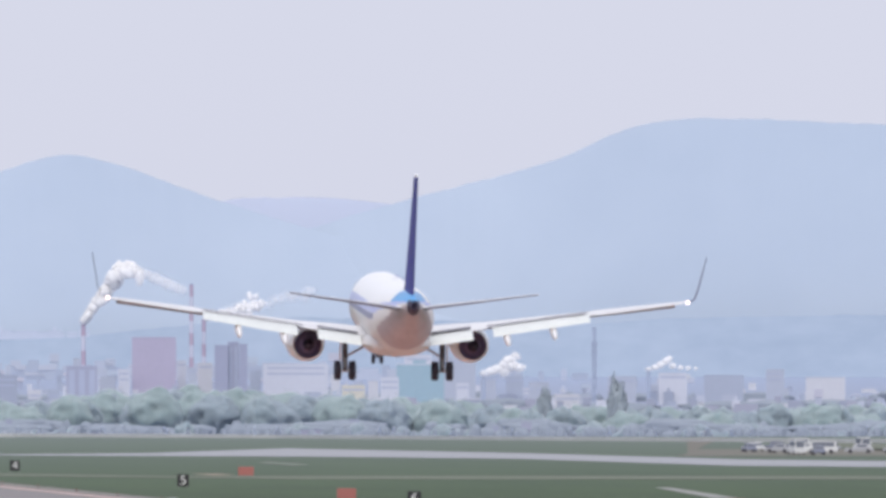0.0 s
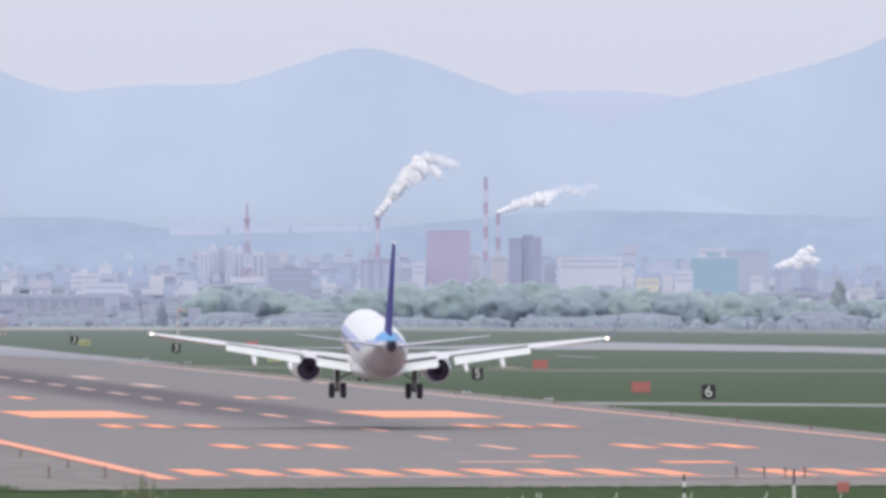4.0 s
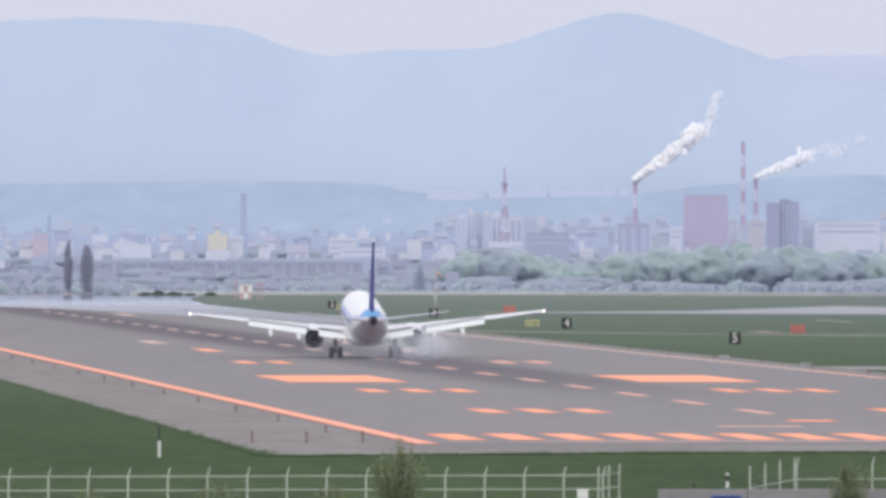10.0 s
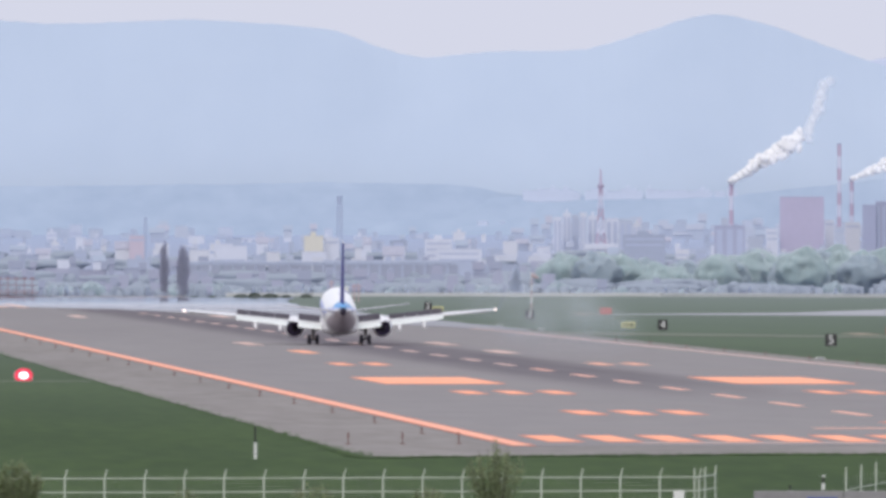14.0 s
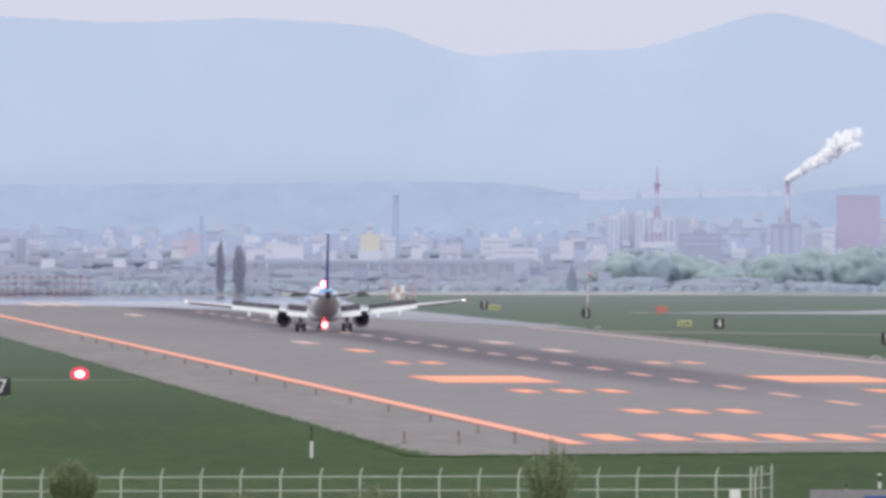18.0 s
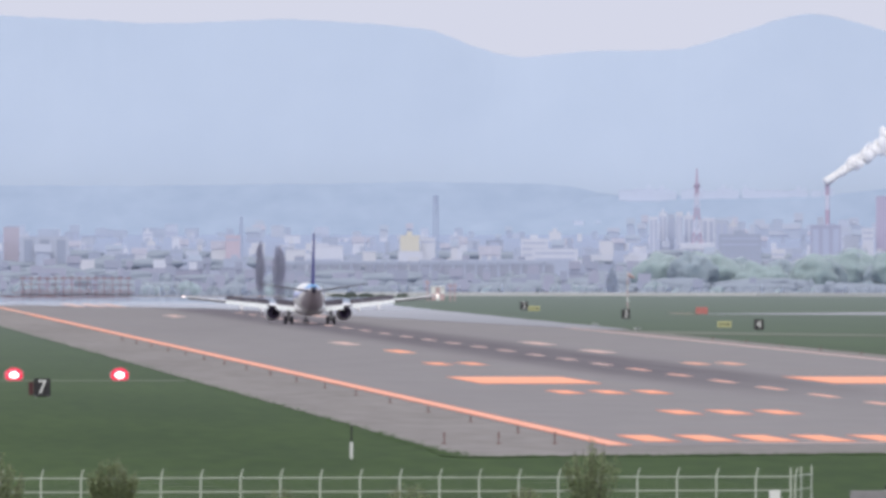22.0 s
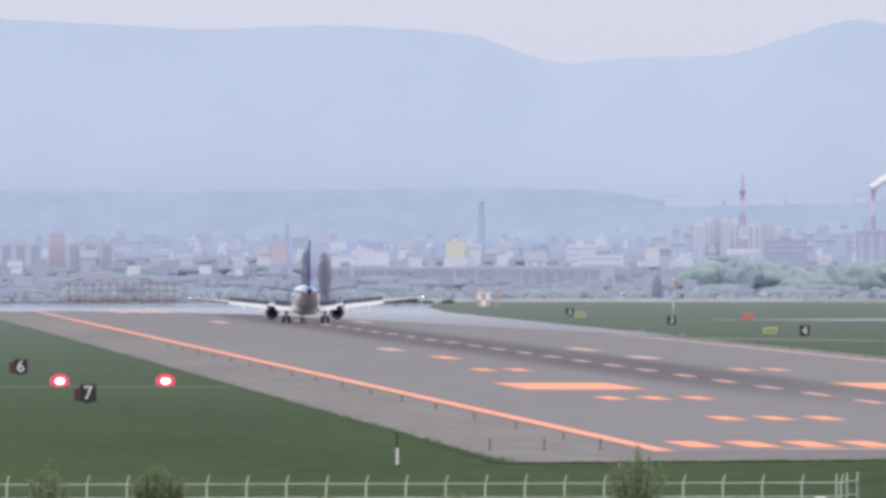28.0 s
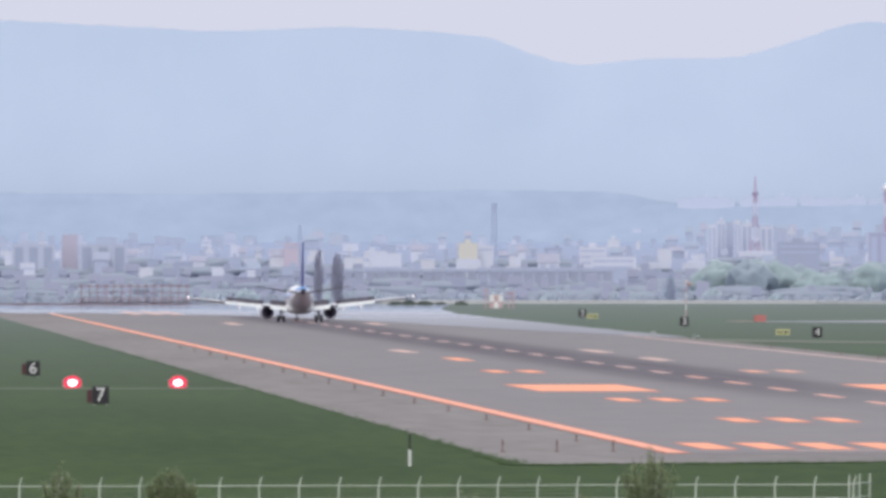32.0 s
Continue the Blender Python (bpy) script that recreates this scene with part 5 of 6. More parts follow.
def tree_mesh(seed, h, w, tone, clumps=300, tall=False, coarse=1.0, body=False):
    """A crown of many small leaf clumps inside an uneven envelope, thinner towards its outline."""
    rnd = random.Random(seed)
    vs, fs = [], []
    if body:
        bm = bmesh.new()
        bmesh.ops.create_icosphere(bm, subdivisions=4, radius=1.0)
        bm.verts.ensure_lookup_table()
        for v in bm.verts:
            dr = v.co.normalized()
            k = (.90 + .30 * noise.noise(dr * 1.6 + Vector((seed * 3.3, 0, 0))) + .13 * noise.noise(dr * 3.6 + Vector((0, seed, 0))) + .05 * noise.noise(dr * 8 + Vector((0, seed, 3))))
            vs.append(Vector((dr.x * w * .52 * k, dr.y * w * .52 * k, max(.05, h * .50 + dr.z * h * .46 * k))))
        fs = [tuple(v.index for v in f.verts) for f in bm.faces]
        bm.free()
    for _ in range(clumps):
        dr = Vector((rnd.gauss(0, 1), rnd.gauss(0, 1), rnd.gauss(0, 1))).normalized()
        swell = 1 + .42 * noise.noise(dr * 1.6 + Vector((seed * 3.3, 0, 0))) + .22 * noise.noise(dr * 3.6 + Vector((0, seed, 0)))
        k = rnd.random() ** .38 * swell
        p = Vector((dr.x * w * .52 * k, dr.y * w * .52 * k, h * .52 + dr.z * h * .44 * k))
        if tall:
            p = Vector((dr.x * w * .5 * k, dr.y * w * .5 * k, h * .52 + dr.z * h * .48 * k))
        if p.z < .1:
            continue
        q = (.08 + .12 * rnd.random()) * coarse
        t = Euler((rnd.random() * 6, rnd.random() * 6, rnd.random() * 6)).to_matrix()
        b = len(vs)
        vs += [p + t @ Vector(e) * q for e in ((1, 0, 0), (-1, .1, 0), (0, 1, .1), (0, -1, 0), (0, .1, .8), (.1, 0, -.8))]
        fs += [(b + i, b + j, b + k) for i, j, k in ((0, 2, 4), (2, 1, 4), (1, 3, 4), (3, 0, 4), (2, 0, 5), (1, 2, 5), (3, 1, 5), (0, 3, 5))]
    me = bpy.data.meshes.new("crown")
    me.from_pydata(vs, [], fs)
    me.polygons.foreach_set("use_smooth", [True] * len(fs))
    me.materials.append(tone)
    return me


# far leaves and bark are paled and blued: distance haze in their colour
FOLIAGE = [leafy("hazed_foliage_green", (0.275, 0.335, 0.370), (0.26, 0.32, 0.355), share=.05, deep=1.6),
           leafy("hazed_foliage_blue", (0.265, 0.32, 0.365), (0.255, 0.31, 0.355), share=.05, deep=1.6),
           leafy("hazed_foliage_spring", (0.285, 0.355, 0.368), (0.27, 0.34, 0.353), share=.05, deep=1.6)]
CONIFER = leafy("hazed_conifer", (0.68, 0.74, 0.83), (0.65, 0.71, 0.80))
FARPOPLAR = leafy("hazed_broad_poplar", (0.42, 0.48, 0.53), (0.40, 0.46, 0.51), share=.2)
POPLAR = leafy("hazed_poplar_grey", (0.60, 0.61, 0.71), (0.56, 0.57, 0.67))
FARBARK = surface("hazed_bark", (0.46, 0.50, 0.58), 0.95, coarse=0.3, fine=2.0)


def make_tree(name, me, h, lab):
    s = thing(name, lab, "tree", None, "trees beyond the airfield")
    part("trunk", rod(bmesh.new(), (0, 0, -.3), (0, 0, h * .7), .28, .10, 7), FARBARK, s)
    for i in range(4):
        a = i * 1.7
        part("limb", rod(bmesh.new(), (0, 0, h * (.25 + .08 * i)), (h * .16 * math.cos(a), h * .16 * math.sin(a), h * (.45 + .09 * i)), .10, .04, 5), FARBARK, s)
    piece("crown", me, s)
    return s


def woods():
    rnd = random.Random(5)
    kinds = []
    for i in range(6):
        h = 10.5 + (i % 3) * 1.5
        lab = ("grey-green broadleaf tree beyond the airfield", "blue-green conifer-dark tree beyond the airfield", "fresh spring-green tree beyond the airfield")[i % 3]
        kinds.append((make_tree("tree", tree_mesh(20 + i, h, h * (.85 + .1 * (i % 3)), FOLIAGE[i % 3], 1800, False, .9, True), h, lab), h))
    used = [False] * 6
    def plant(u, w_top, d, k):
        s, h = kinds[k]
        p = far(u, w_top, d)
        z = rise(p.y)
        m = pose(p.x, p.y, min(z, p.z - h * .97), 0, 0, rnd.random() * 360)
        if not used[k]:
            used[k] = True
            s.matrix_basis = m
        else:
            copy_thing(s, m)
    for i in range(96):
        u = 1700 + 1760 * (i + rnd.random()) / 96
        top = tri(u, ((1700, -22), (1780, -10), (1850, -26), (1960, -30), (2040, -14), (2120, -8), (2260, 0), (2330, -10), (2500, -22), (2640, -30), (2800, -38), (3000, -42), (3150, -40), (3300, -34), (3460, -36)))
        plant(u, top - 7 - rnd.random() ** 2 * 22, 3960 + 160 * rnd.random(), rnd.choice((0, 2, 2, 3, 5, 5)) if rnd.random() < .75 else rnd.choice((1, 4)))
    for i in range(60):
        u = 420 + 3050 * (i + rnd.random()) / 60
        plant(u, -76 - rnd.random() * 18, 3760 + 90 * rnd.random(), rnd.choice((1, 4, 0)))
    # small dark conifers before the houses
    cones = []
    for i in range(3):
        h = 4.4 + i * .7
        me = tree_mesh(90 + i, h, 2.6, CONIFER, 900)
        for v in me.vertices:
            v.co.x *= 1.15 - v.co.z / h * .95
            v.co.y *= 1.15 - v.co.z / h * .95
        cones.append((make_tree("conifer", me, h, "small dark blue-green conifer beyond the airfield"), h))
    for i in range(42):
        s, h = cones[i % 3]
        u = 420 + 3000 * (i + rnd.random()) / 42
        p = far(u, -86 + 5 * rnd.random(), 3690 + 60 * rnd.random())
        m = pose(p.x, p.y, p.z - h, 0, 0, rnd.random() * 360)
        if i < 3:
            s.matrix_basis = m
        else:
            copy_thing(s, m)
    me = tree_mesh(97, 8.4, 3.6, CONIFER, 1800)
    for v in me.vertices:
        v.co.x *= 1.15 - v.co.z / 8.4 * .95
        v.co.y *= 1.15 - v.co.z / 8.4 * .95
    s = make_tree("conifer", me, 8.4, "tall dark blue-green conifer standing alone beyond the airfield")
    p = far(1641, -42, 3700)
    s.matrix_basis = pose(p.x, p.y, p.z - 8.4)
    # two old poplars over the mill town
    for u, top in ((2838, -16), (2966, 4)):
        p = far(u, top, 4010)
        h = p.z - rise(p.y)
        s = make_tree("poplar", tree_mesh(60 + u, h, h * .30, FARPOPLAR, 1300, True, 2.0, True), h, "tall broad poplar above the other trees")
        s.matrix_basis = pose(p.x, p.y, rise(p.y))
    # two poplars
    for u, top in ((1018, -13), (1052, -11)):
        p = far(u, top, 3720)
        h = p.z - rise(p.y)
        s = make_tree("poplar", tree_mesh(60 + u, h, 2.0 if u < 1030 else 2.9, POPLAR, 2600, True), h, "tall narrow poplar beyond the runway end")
        s.matrix_basis = pose(p.x, p.y, rise(p.y))


def town_greenery():
    """Hazy garden trees standing between the blocks of the town."""
    rnd = random.Random(41)
    vs, fs = [], []
    bm = bmesh.new()
    bmesh.ops.create_icosphere(bm, subdivisions=3, radius=1.0)
    bm.verts.ensure_lookup_table()
    ball, tris = [v.co.copy() for v in bm.verts], [[v.index for v in f.verts] for f in bm.faces]
    bm.free()
    for i in range(940):
        d = rnd.choice((3720, 3720, 3720, 3720, 3840, 3950, 4050, 4130, 4240, 4380, 4520))
        u = 380 + 3150 * rnd.random()
        base = tri(d, ((3720, -86), (4050, -66), (4240, -50), (4380, -36), (4520, -22)))
        p = far(u, base - 14 * rnd.random(), d)
        w, h = (rnd.uniform(4, 13), rnd.uniform(1.0, 1.8)) if i % 2 and d > 3800 else (rnd.uniform(.8, 3.0), rnd.uniform(.9, 2.4)) if d > 3800 else (rnd.uniform(.5, 1.6), rnd.uniform(1.0, 2.4))
        p.z -= h * .8
        shift = Vector((i * 1.7, 0, 0))
        b = len(vs)
        for v in ball:
            k = .9 + .34 * noise.noise(v * 1.5 + shift) + .15 * noise.noise(v * 4 + shift)
            vs.append(p + Vector((v.x * w * k, v.y * min(w * .6, 2) * k, v.z * h * k if v.z > 0 else v.z * max(h, p.z - rise(p.y)))))
        fs += [(b + x, b + y, b + z) for x, y, z in tris]
    me = bpy.data.meshes.new("town_trees")
    me.from_pydata(vs, [], fs)
    me.polygons.foreach_set("use_smooth", [True] * len(fs))
    # garden leaves carry the town's haze in their colour too
    me.materials.append(leafy("hazed_garden_foliage", (0.31, 0.352, 0.415), (0.295, 0.337, 0.40), share=.05))
    tagged(new("town_trees", me), "hazy blue-green trees between the blocks of the town", "trees", kind="stuff")


town()
town_greenery()
landmarks()
TOP_A = stack(2022, 100, 4520, .54, 5, "red and white banded mill chimney with steam")
stack(2213, 166, 4520, .50, 9, "tallest red and white banded mill chimney")
TOP_C = stack(2235, 104, 4530, .50, 6, "short red and white mill chimney with steam")
lattice("radio_tower", 1791, 122, 4400, 1.7, "red and white lattice radio tower over the town", (STACKRED, STACKWHITE), 0)
lattice("pylon", 1329, 74, 4500, .62, "slim dark lattice pylon over the town", (PYLON,), 0)
lattice("pylon", 985, 36, 4500, .34, "slim dark lattice pylon over the town", (PYLON,), 0)
lattice("pylon", 2926, 90, 4400, .42, "dark lattice tower with a platform", (PYLON,), 2)
woods()

# ---------------------------------------------------------------- steam
def vapour(name, colour, density, core=0.0):
    """Lit vapour that scatters and passes light; with a core it thins out from the middle line."""
    m = bpy.data.materials.new(name)
    m.use_nodes = True
    n, l = m.node_tree.nodes, m.node_tree.links
    p, tr, b, add = n["Principled BSDF"], n.new("ShaderNodeBsdfTransparent"), n.new("ShaderNodeMixShader"), n.new("ShaderNodeMixShader")
    tl = n.new("ShaderNodeBsdfTranslucent")
    p.inputs["Base Color"].default_value = tl.inputs[0].default_value = (*colour, 1)
    p.inputs["Roughness"].default_value, p.inputs["Specular IOR Level"].default_value = 1.0, 0.0
    add.inputs[0].default_value = 0.5
    l.new(p.outputs[0], add.inputs[1])
    l.new(tl.outputs[0], add.inputs[2])
    if core is None:    # even vapour
        b.inputs[0].default_value = density
        l.new(tr.outputs[0], b.inputs[1])
        l.new(add.outputs[0], b.inputs[2])
        l.new(b.outputs[0], n["Material Output"].inputs[0])
        return m
    co, sep, x, r = n.new("ShaderNodeTexCoord"), n.new("ShaderNodeVectorMath"), n.new("ShaderNodeTexNoise"), n.new("ShaderNodeMapRange")
    sep.operation = "MULTIPLY"
    sep.inputs[1].default_value = (1, 0, 1)
    ln, k, k2 = n.new("ShaderNodeVectorMath"), n.new("ShaderNodeMath"), n.new("ShaderNodeMath")
    ln.operation, k.operation, k2.operation = "LENGTH", "MULTIPLY", "MULTIPLY"
    x.inputs["Scale"].default_value, x.inputs["Detail"].default_value = 1.3, 3
    l.new(co.outputs["Object"], x.inputs["Vector"])
    l.new(co.outputs["Object"], sep.inputs[0])
    l.new(sep.outputs[0], ln.inputs[0])
    r.interpolation_type = "SMOOTHSTEP"
    for key, val in (("From Min", 0.95), ("From Max", core), ("To Min", 0.0), ("To Max", density)):
        r.inputs[key].default_value = val
    l.new(ln.outputs["Value"], r.inputs["Value"])
    k.inputs[1].default_value = 1.7
    l.new(x.outputs["Fac"], k.inputs[0])
    l.new(r.outputs[0], k2.inputs[0])
    l.new(k.outputs[0], k2.inputs[1])
    l.new(k2.outputs[0], b.inputs[0])
    l.new(tr.outputs[0], b.inputs[1])
    l.new(add.outputs[0], b.inputs[2])
    l.new(b.outputs[0], n["Material Output"].inputs[0])
    return m


STEAM = vapour("white_steam", (1.0, 1.0, 1.0), 0.80, None)
HEAPSTEAM = vapour("heaped_steam", (1.0, 1.0, 1.0), 0.90, None)
MIDSTEAM = vapour("fading_steam", (1.0, 1.0, 1.0), 0.62, 0.1)
THINSTEAM = vapour("thin_steam", (1.0, 1.0, 1.0), 0.42, 0.1)
BURST = vapour("first_tyre_smoke", (0.92, 0.95, 1.0), 0.50, 0.0)
TYRESMOKE = vapour("thin_tyre_smoke", (0.84, 0.91, 1.0), 0.19, 0.0)


def puff_mesh(seed, material, shape=(1, 1, 1), lumps=1.0, shell=False):
    bm = bmesh.new()
    bmesh.ops.create_icosphere(bm, subdivisions=3, radius=1.0)
    for v in bm.verts:
        n = v.co.normalized()
        v.co += n * lumps * (.38 * noise.noise(n * 1.2 + Vector((seed * 7, 0, 0))) + .20 * noise.noise(n * 2.6 + Vector((seed, 4, 0))))
        v.co = Vector((v.co.x * shape[0], v.co.y * shape[1], v.co.z * shape[2]))
    if shell:    # thin vapour: one bulging layer on the camera's side
        bmesh.ops.delete(bm, geom=[v for v in bm.verts if v.co.y > .08], context="VERTS")
    me = mesh_of("steam_puff", bm, material)
    me.polygons.foreach_set("use_smooth", [True] * len(me.polygons))
    return me


PUFFS = [puff_mesh(i, HEAPSTEAM) for i in range(5)]
MIDPUFFS = [puff_mesh(i + 14, MIDSTEAM, lumps=.3, shell=True) for i in range(5)]
LONGPUFFS = [puff_mesh(i, STEAM, (1.0, 1.0, 1.35 + .12 * i), .22) for i in range(5)]
THINPUFFS = [puff_mesh(i + 9, THINSTEAM, lumps=.25, shell=True) for i in range(5)]
SMOKEPUFFS = [puff_mesh(i + 20, TYRESMOKE, lumps=.15, shell=True) for i in range(5)]
BURSTPUFFS = [puff_mesh(i + 30, BURST, lumps=.15, shell=True) for i in range(2)]
core_puffs, veil_puffs, plume_cores = [], [], []
steam_puffs, thin_puffs, column_puffs, smoke_puffs = [], [], [], []


def plume_core(parent, profile, seed):
    """The dense stem of a plume along x, widening from the mouth, with a billowing skin."""
    bm = bmesh.new()
    rings = []
    for x in np.linspace(0, profile[-1][0], 70):
        r = tri(x, profile)
        ring = []
        for i in range(28):
            a = 2 * math.pi * i / 28
            n = Vector((0, math.cos(a), math.sin(a)))
            k = r * (1 + .36 * noise.noise(Vector((x * .45, 0, seed)) + n * 1.1) + .12 * noise.noise(Vector((x * 1.1, 3, seed)) + n * 2))
            ring.append((x + .15 * r * noise.noise((x, a, seed)), n.y * k, n.z * k + .22 * r * noise.noise((x * .35, 7, seed))))
        rings.append(ring)
    return part("plume_stem", loft(bm, rings), STEAM, parent, smooth=True)


def steam():
    """Puffs leave the mouth one after another; long ones turn broadside as they go, so that the plume looks wider to
    the camera.
    """
    rnd = random.Random(3)
    s = thing("steam_plume", "white steam slanting up from the mill chimney", "steam", pose(*TOP_A), "mill steam")
    for i in range(400):
        ob = new("steam_puff", LONGPUFFS[i % 5])
        ob.parent = s
        steam_puffs.append((ob, -12.8 + .1125 * i + .12 * rnd.random(), rnd.gauss(0, 2.6), rnd.uniform(-70, 70), rnd.gauss(0, .03), rnd.uniform(.75, 1.0) * (1.3 if i < 112 else 1.1)))
    for i in range(64):
        ob = new("steam_puff", MIDPUFFS[i % 5])
        ob.parent = s
        veil_puffs.append((ob, -12.8 + .7 * i + .5 * rnd.random(), rnd.gauss(0, 3), rnd.gauss(0, .3), rnd.uniform(1.4, 1.9)))
    for i in range(14):
        ob = new("steam_puff", MIDPUFFS[i % 5])
        ob.parent = s
        column_puffs.append((ob, (i + rnd.random() * .3) / 14, rnd.uniform(1.9, 2.6), rnd.gauss(0, .55)))
    plume_cores.append((plume_core(s, ((0, .42), (1.5, .70), (3.5, 1.0), (7, 1.35), (10, 1.6), (12.5, 1.75), (14.5, 1.6), (16, 1.15), (17, .2)), 2), ((0.0, 54), (3.5, 54), (6.5, 48), (9.5, 39), (12.0, 33), (32.0, 33))))
    s = thing("steam_plume", "thin white steam trailing from the mill chimney", "steam", pose(*TOP_C), "mill steam")
    for i in range(64):
        ob = new("steam_puff", THINPUFFS[i % 5])
        ob.parent = s
        born = -19 + .79 * i + .6 * rnd.random()
        thin_puffs.append((ob, born, tri(born, ((-8, 14), (0, 20), (20, 24))) + rnd.gauss(0, 2), rnd.uniform(2.1, 2.9)))
    plume_cores.append((plume_core(s, ((0, .36), (1.5, .58), (4, .85), (8, 1.15), (11.5, 1.35), (14, 1.25), (16, .85), (17.5, .15)), 5), ((0.0, 15), (4.0, 19), (10.0, 23), (32.0, 25))))
    for i in range(120):
        ob = new("steam_puff", LONGPUFFS[i % 5])
        ob.parent = s
        core_puffs.append((ob, -13 + .38 * i + .3 * rnd.random(), rnd.gauss(0, 3.5), rnd.uniform(-70, 70), rnd.gauss(0, .04), rnd.uniform(.55, .85)))


steam()


def cloud_heap(u, w, d, spans, label):
    """A low still heap of steam by a works."""
    p = far(u, w, d)
    s = thing("steam_cloud", label, "steam", pose(p.x, p.y, rise(p.y)), "mill steam")
    for i, (x, z, r) in enumerate(spans):
        ob = piece("steam_puff", PUFFS[i % 5], s, pose(x, 0, p.z - rise(p.y) + z, 0, 0, 77 * i))
        ob.scale = (r, r, r * .8)
    part("vent", rod(bmesh.new(), (spans[0][0], 0, 0), (spans[0][0], 0, p.z - rise(p.y) + spans[0][1]), .6, .5, 10), PYLON, s)


cloud_heap(2730, 8, 4450, ((0, 0, 1.0), (1.6, .6, 1.3), (3.5, 1.2, 1.5), (5.2, 2.2, 1.4), (6.8, 3.4, 1.6), (8.4, 4.6, 1.3), (7.6, 2.0, 1.7), (9.6, 1.6, 1.4), (5.5, .4, 1.5)), "low white steam cloud beside the works")
cloud_heap(3022, 16, 4450, ((0, 0, .8), (1.6, .5, .9), (3.2, 1.2, 1.1), (4.6, 2.1, 1.1), (5.6, 2.9, .8), (6.4, .9, 1.0), (8.4, .4, .8), (10.4, .3, .7), (12.4, .2, .5)), "low white heap of steam over the works")


def tyre_smoke():
    """Smoke from the tyres as they touch, drifting off to one side and sinking away."""
    s = thing("tyre_smoke", "thin bluish smoke behind the touching wheels", "smoke", pose(0, 0, 0))
    rnd = random.Random(8)
    for i in range(5):
        ob = new("smoke_puff", SMOKEPUFFS[i % 5])
        ob.parent = s
        smoke_puffs.append((ob, 9.3 + 1.6 * i / 5, (-2.86, 2.86)[i % 2], rnd.uniform(1.3, 2.0), rnd.uniform(-.5, .5), rnd.uniform(.6, 2.4), 1.0))
    # the first burst is thicker and gone sooner
    for i, born in enumerate((9.45, 9.75)):
        ob = new("smoke_puff", BURSTPUFFS[i])
        ob.parent = s
        smoke_puffs.append((ob, born, (-.8, 3.2)[i], 1.05, .1 * i, .2 + .1 * i, .17))


tyre_smoke()


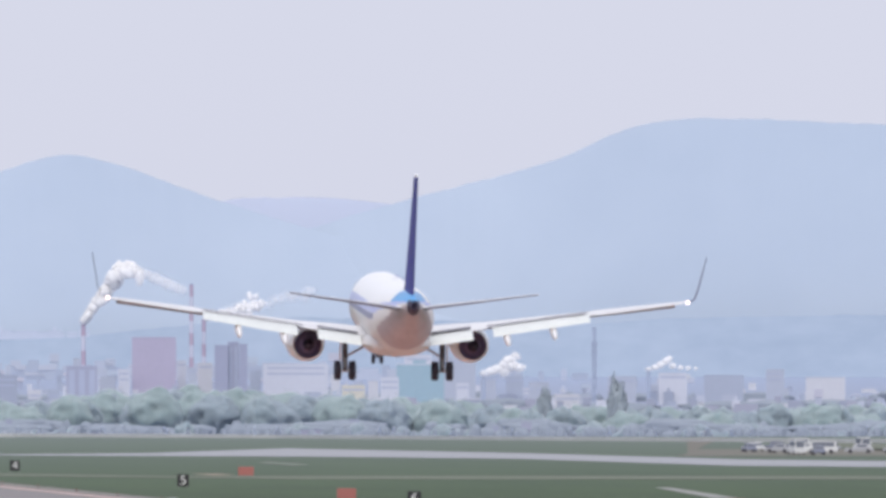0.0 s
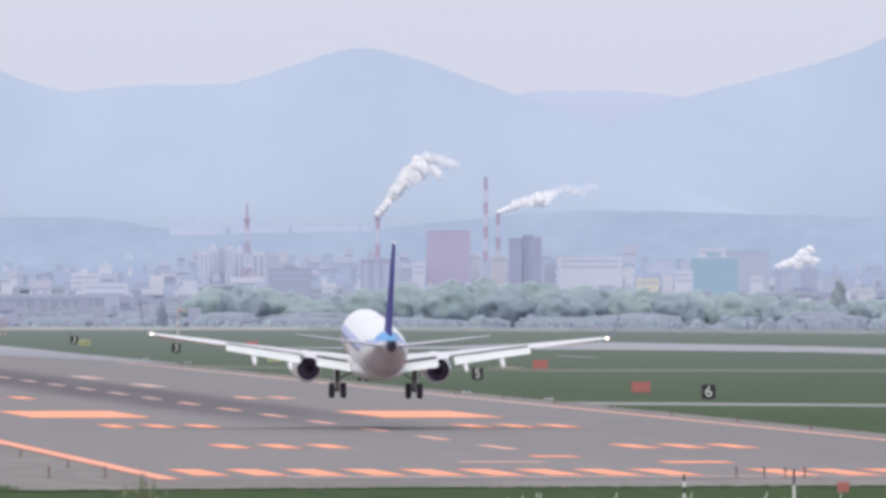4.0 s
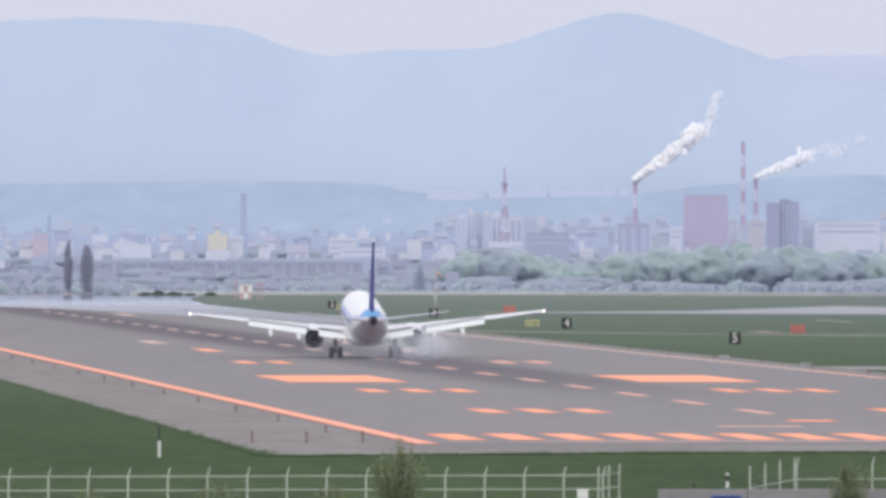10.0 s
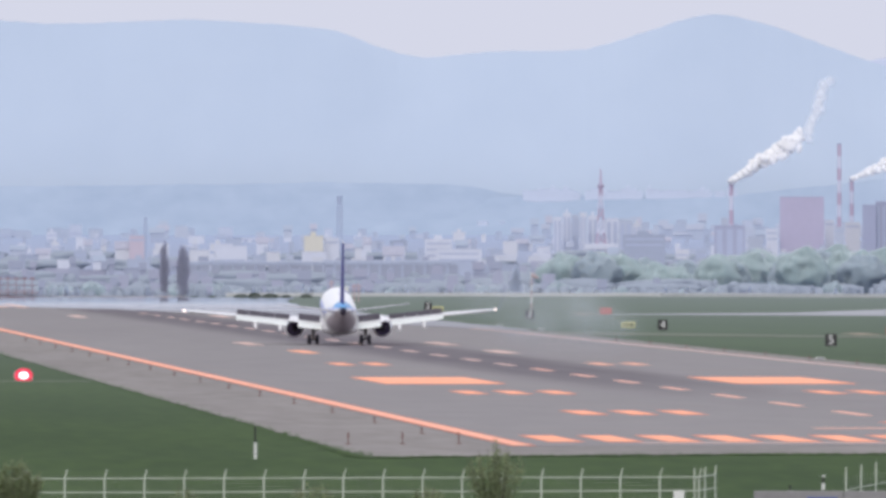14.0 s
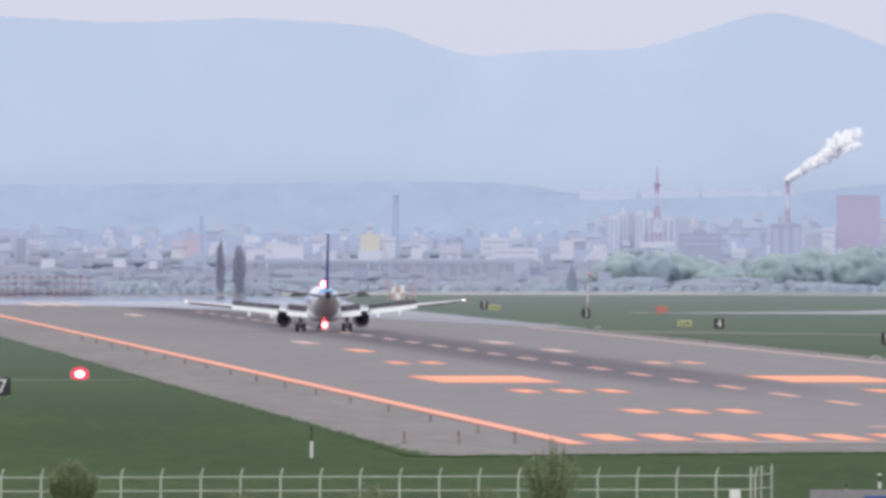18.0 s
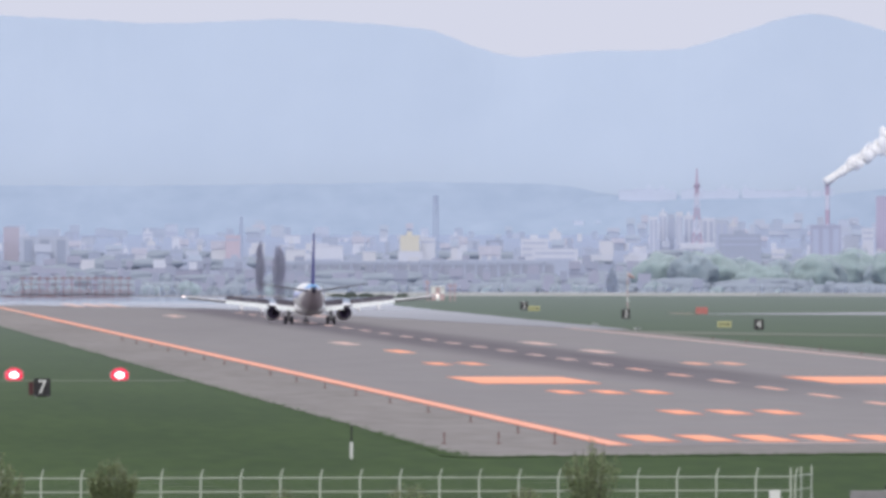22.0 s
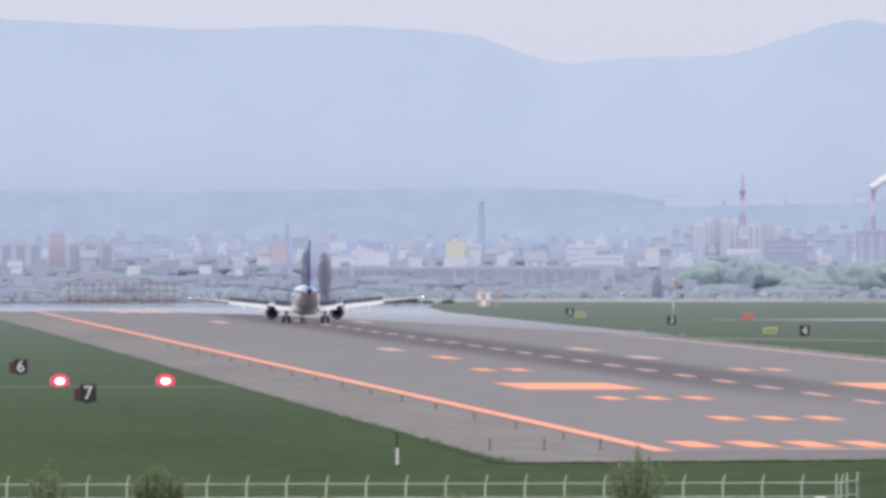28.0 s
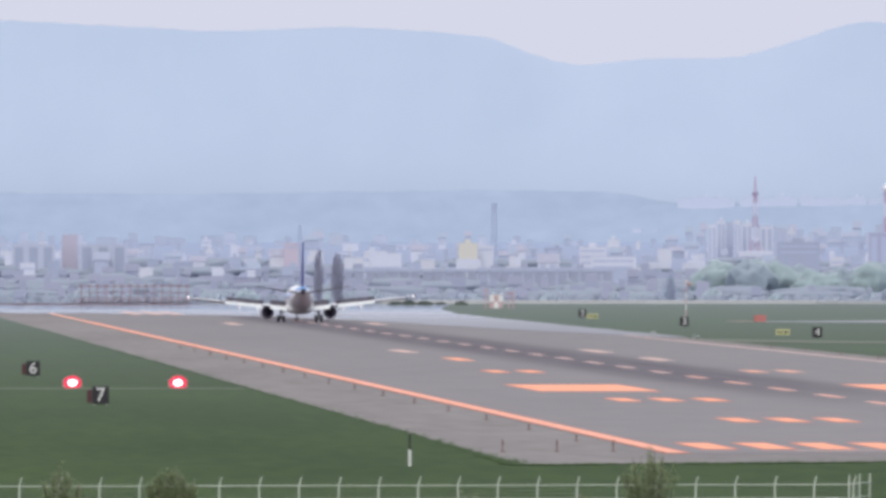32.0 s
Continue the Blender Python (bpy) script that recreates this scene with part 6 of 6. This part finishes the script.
# ---------------------------------------------------------------- movement
def motions():
    # seconds, metres right, ahead and up, degrees of nose-up, bank and yaw
    flight = (
        (0, 85.17, 995, 11.95, 2.70, 0.47, -1.30), (0.5, 85.11, 1029, 10.2, 2.65, 0.39, -1.05), (1, 85.04, 1063, 8.54, 2.60, 0.3, -0.80),
        (1.5, 85.05, 1097, 6.95, 2.90, 0.52, -0.55), (2, 85.03, 1131, 5.56, 3.20, 0.74, -0.35), (2.5, 85.03, 1165, 4.4, 3.40, 0.8, -0.30),
        (3, 85.06, 1199, 3.6, 3.60, 0.86, -0.25), (3.5, 85.04, 1232.7, 3, 3.50, 0.71, -0.24), (4, 85.02, 1266, 2.62, 3.40, 0.56, -0.23),
        (4.5, 85.05, 1298.8, 2.3, 3.50, 0.34, -0.23), (5.5, 85.10, 1363.2, 1.77, 3.70, -0.11, -0.23), (7, 85.16, 1457, 0.98, 4.00, -0.78, -0.25),
        (8, 84.80, 1518.1, 0.7, 3.90, -0.7, -0.32), (9, 84.50, 1578, 0.38, 3.90, -0.59, -0.43), (9.4, 84.33, 1601.6, 0.28, 3.78, -0.53, -0.46),
        (10, 84.07, 1636.8, 0.12, 3.60, -0.45, -0.50), (10.6, 83.85, 1671.7, 0, 4.08, -0.36, -0.50), (11, 83.70, 1695, 0, 4.40, -0.3, -0.50),
        (12, 83.33, 1753.3, 0, 4.10, -0.24, -0.76), (13, 82.97, 1811, 0, 3.80, -0.19, -1.01), (14, 82.46, 1867.7, 0, 3.13, -0.2, -1.15),
        (14.5, 82.36, 1896.0, 0.0, 2.8, -0.2, -1.22), (15.5, 82.78, 1953.0, 0.0, 2.1, -0.2, -1.02), (16.2, 83.07, 1993.0, 0.0, 1.65, -0.2, -0.83),
        (17, 83.33, 2038.2, 0.0, 1.1, -0.21, -0.72), (18, 83.61, 2093.8, 0.0, 0.35, -0.22, -0.58), (18.6, 83.77, 2126.5, 0.0, 0.0, -0.22, -0.5),
        (19, 83.94, 2148.0, 0.0, 0.0, -0.23, -0.44), (20, 84.17, 2200.3, 0.0, 0.0, -0.22, -0.39), (21, 84.36, 2250.0, 0.0, 0.0, -0.22, -0.33),
        (22, 84.41, 2296.6, 0.0, 0.0, -0.21, -0.27), (23, 84.45, 2340.0, 0.0, 0.0, -0.2, -0.22), (24, 84.51, 2380.3, 0.0, 0.0, -0.21, -0.19),
        (25.5, 84.61, 2434.0, 0.0, 0.0, -0.24, -0.15), (26.5, 84.67, 2464.8, 0.0, 0.0, -0.25, -0.12), (28, 84.76, 2506.0, 0.0, 0.0, -0.27, -0.08),
        (30, 84.88, 2555.0, 0.0, 0.0, -0.29, -0.14), (32, 84.92, 2594.0, 0.0, 0.0, -0.3, -0.2),
    )
    walk(jet, [(t, pose(x, y, z, nose, bank, yaw)) for t, x, y, z, nose, bank, yaw in flight])
    for ob, x, y, z, lean, slope in spoilers:
        walk(ob, [(t, pose(x, y, z, 0, lean, slope) @ pose(0, 0, 0, -a)) for t, a in ((0.0, 0), (10.0, 0), (10.6, 50), (32.0, 50))])
    # the wings settle as the lift goes
    for ob, side in wings:
        walk(ob, [(t, pose(side * 1.9, 0, 2.25) @ pose(0, 0, 0, 0, side * a, 0) @ pose(-side * 1.9, 0, -2.25)) for t, a in ((0.0, 0), (9.3, 0), (12.0, 1.1), (16.0, 2.4), (32.0, 2.7))])
    for ob, drop in gear_legs:
        walk(ob, [(t, pose(0, 0, z)) for t, z in ((0.0, -drop), (9.3, -drop), (10.6, 0), (32.0, 0))])
    for ob, slopes in plume_cores:
        walk(ob, [(t, pose(0, 0, 0, 0, -a, 0)) for t, a in slopes])
    # steam leaves the mouth and drifts; unused puffs hide behind the hills along the sight line
    away = (TOP_A - Vector(EYE)).normalized() * 430
    for ob, born, fan, tilt, wob, size in steam_puffs:
        rows = []
        for age in (-60, -.12, 0, 1.5, 4, 7, 10, 13, 13.2, 60):
            p = drift(born + age, age, fan, wob) + away * (1 if age < -.05 or age > 13.1 else 0)
            rows.append((born + age, Matrix.Translation(p) @ pose(0, 0, 0, 0, tilt, 0) @ pose(0, 0, 0, -90 + tri(age, ((0, 0), (13, 85))))))
        ob.scale = (size, size, size)
        walk(ob, clipped(rows))
    for ob, born, fan, wob, size in veil_puffs:
        rows = []
        for age in (-60, 3.9, 4, 5.5, 7, 10, 14, 14.2, 60):
            rows.append((born + age, Matrix.Translation(drift(born + age, age, fan, wob * .05) + Vector((0, -1.2, wob)) + away * (1 if age < 3.95 or age > 14.1 else 0))))
        ob.scale = (size, size, size)
        walk(ob, clipped(rows))
    away = (TOP_C - Vector(EYE)).normalized() * 430
    for ob, born, fan, tilt, wob, size in core_puffs:
        rows = []
        for age in (-60, -.12, 0, 1.5, 4, 7, 9.5, 9.7, 60):
            slope = math.radians(tri(born, ((-8, 15), (0, 21), (20, 25))) + fan)
            way = tri(age, ((0, 0), (8, 13.5), (11, 18), (12, 19)))
            p = Vector((way * math.cos(slope), wob * way * 4, way * math.sin(slope) + wob * way)) + away * (1 if age < -.05 or age > 9.6 else 0)
            rows.append((born + age, Matrix.Translation(p) @ pose(0, 0, 0, 0, tilt, 0) @ pose(0, 0, 0, -90 + tri(age, ((0, 0), (8, 80))))))
        ob.scale = (size, size, size)
        walk(ob, clipped(rows))
    for ob, born, slope, size in thin_puffs:
        c, n = math.cos(math.radians(slope)), math.sin(math.radians(slope))
        rows = []
        for age in (-60, 2.3, 2.5, 9, 14, 14.2, 60):
            way = tri(age, ((0, .9), (13, 29), (24, 40)))
            rows.append((born + age, Matrix.Translation(Vector((way * c, size * .3, way * n)) + away * (1 if age < 2.4 or age > 14.1 else 0))))
        ob.scale = (size, size, size * .8)
        walk(ob, clipped(rows))
    # older steam standing above the slanting plume
    for ob, q, size, off in column_puffs:
        rows = [(t, Matrix.Translation(Vector((x0 + (x1 - x0) * q + off * k, off, z0 + (z1 - z0) * q)) + away * b)) for t, x0, z0, x1, z1, k, b in ((0.0, 13, 14, 27, 8, .2, 0), (3.0, 12, 15, 24, 11.5, .25, 0), (4.0, 12.5, 15.5, 21, 13, .3, 0), (7.5, 16, 12, 18.6, 20.5, .5, 0), (9.0, 17.6, 11.5, 20.2, 22, .6, 0), (13.0, 20.0, 12.4, 25.2, 26.5, .8, 0), (16.2, 27, 18, 29, 30, 1, 0), (16.6, 27, 18, 30, 29, 1, 1), (32.0, 26, 18, 30, 29, 1, 1))]
        ob.scale = (size, size, size)
        walk(ob, rows)
    for ob, born, side, size, dx, dz, life in smoke_puffs:
        rows = [(0.0, pose(84 + side, 1580, -4.0))]
        y = tri(born, ((9.0, 1578), (11.0, 1695))) + dx * 4
        for dt, x, z in ((-.12, 0, -3.6), (0, 0, .1), (.5, 1.4, .5 + dz * .6), (1.6, 4.2 + dx * 4, .9 + dz * 1.2), (3.0, 7.0 + dx * 8, 1.0 + dz * 2.0), (4.6, 9.5 + dx * 9, 1.0 + dz * 2.6), (6.5, 15.0 + dx * 12, -5.6)):
            rows.append((born + (dt * life if dt > 0 else dt), pose(84.9 + side + x * (.3 + .7 * life), y + dx * dt * 3, z)))
        rows.append((32.0, pose(84.9 + side + 16, y, -5.0)))
        ob.scale = (size * 3.4, size * 3.6, size * 2.3)
        walk(ob, rows)
    # the red beacons pop out for one flash
    for ob, y, z, r in beacons:
        out = 5.6 + r * .9 if z > 3 else 1.2 - r * .9
        walk(ob, [(t, pose(0, y, z + (out - z) * k)) for t, k in ((0.0, 0), (17.85, 0), (17.95, 1), (18.05, 1), (18.15, 0), (32.0, 0))])


def drift(t, age, fan, wob):
    """Where steam from the first chimney has come to at its age; the wind lays the plume over as time goes."""
    slope = math.radians(tri(t, ((2, 55), (5, 49), (8, 42), (11, 33), (32, 33))) + fan)
    way = tri(age, ((0, 0), (13, 22.5), (16, 25)))
    flat = tri(t, ((4, 1), (8, 0))) * max(0, way - 18)
    return Vector(((way - flat) * math.cos(slope) + flat * .98, wob * way * 4, (way - flat) * math.sin(slope) + wob * way - flat * .4))


def clipped(rows):
    """The rows between the clip's start and end, with the poses at both ends worked out."""
    out = []
    for (ta, a), (tb, b) in zip(rows, rows[1:]):
        for t in (0.0, 32.0):
            if ta < t < tb:
                k = (t - ta) / (tb - ta)
                la, qa, _ = a.decompose()
                lb, qb, _ = b.decompose()
                out.append((t, Matrix.LocRotScale(la.lerp(lb, k), qa.slerp(qb, k), None)))
    out += [(t, m) for t, m in rows if 0 <= t <= 32]
    return sorted(out, key=lambda r: r[0])


motions()
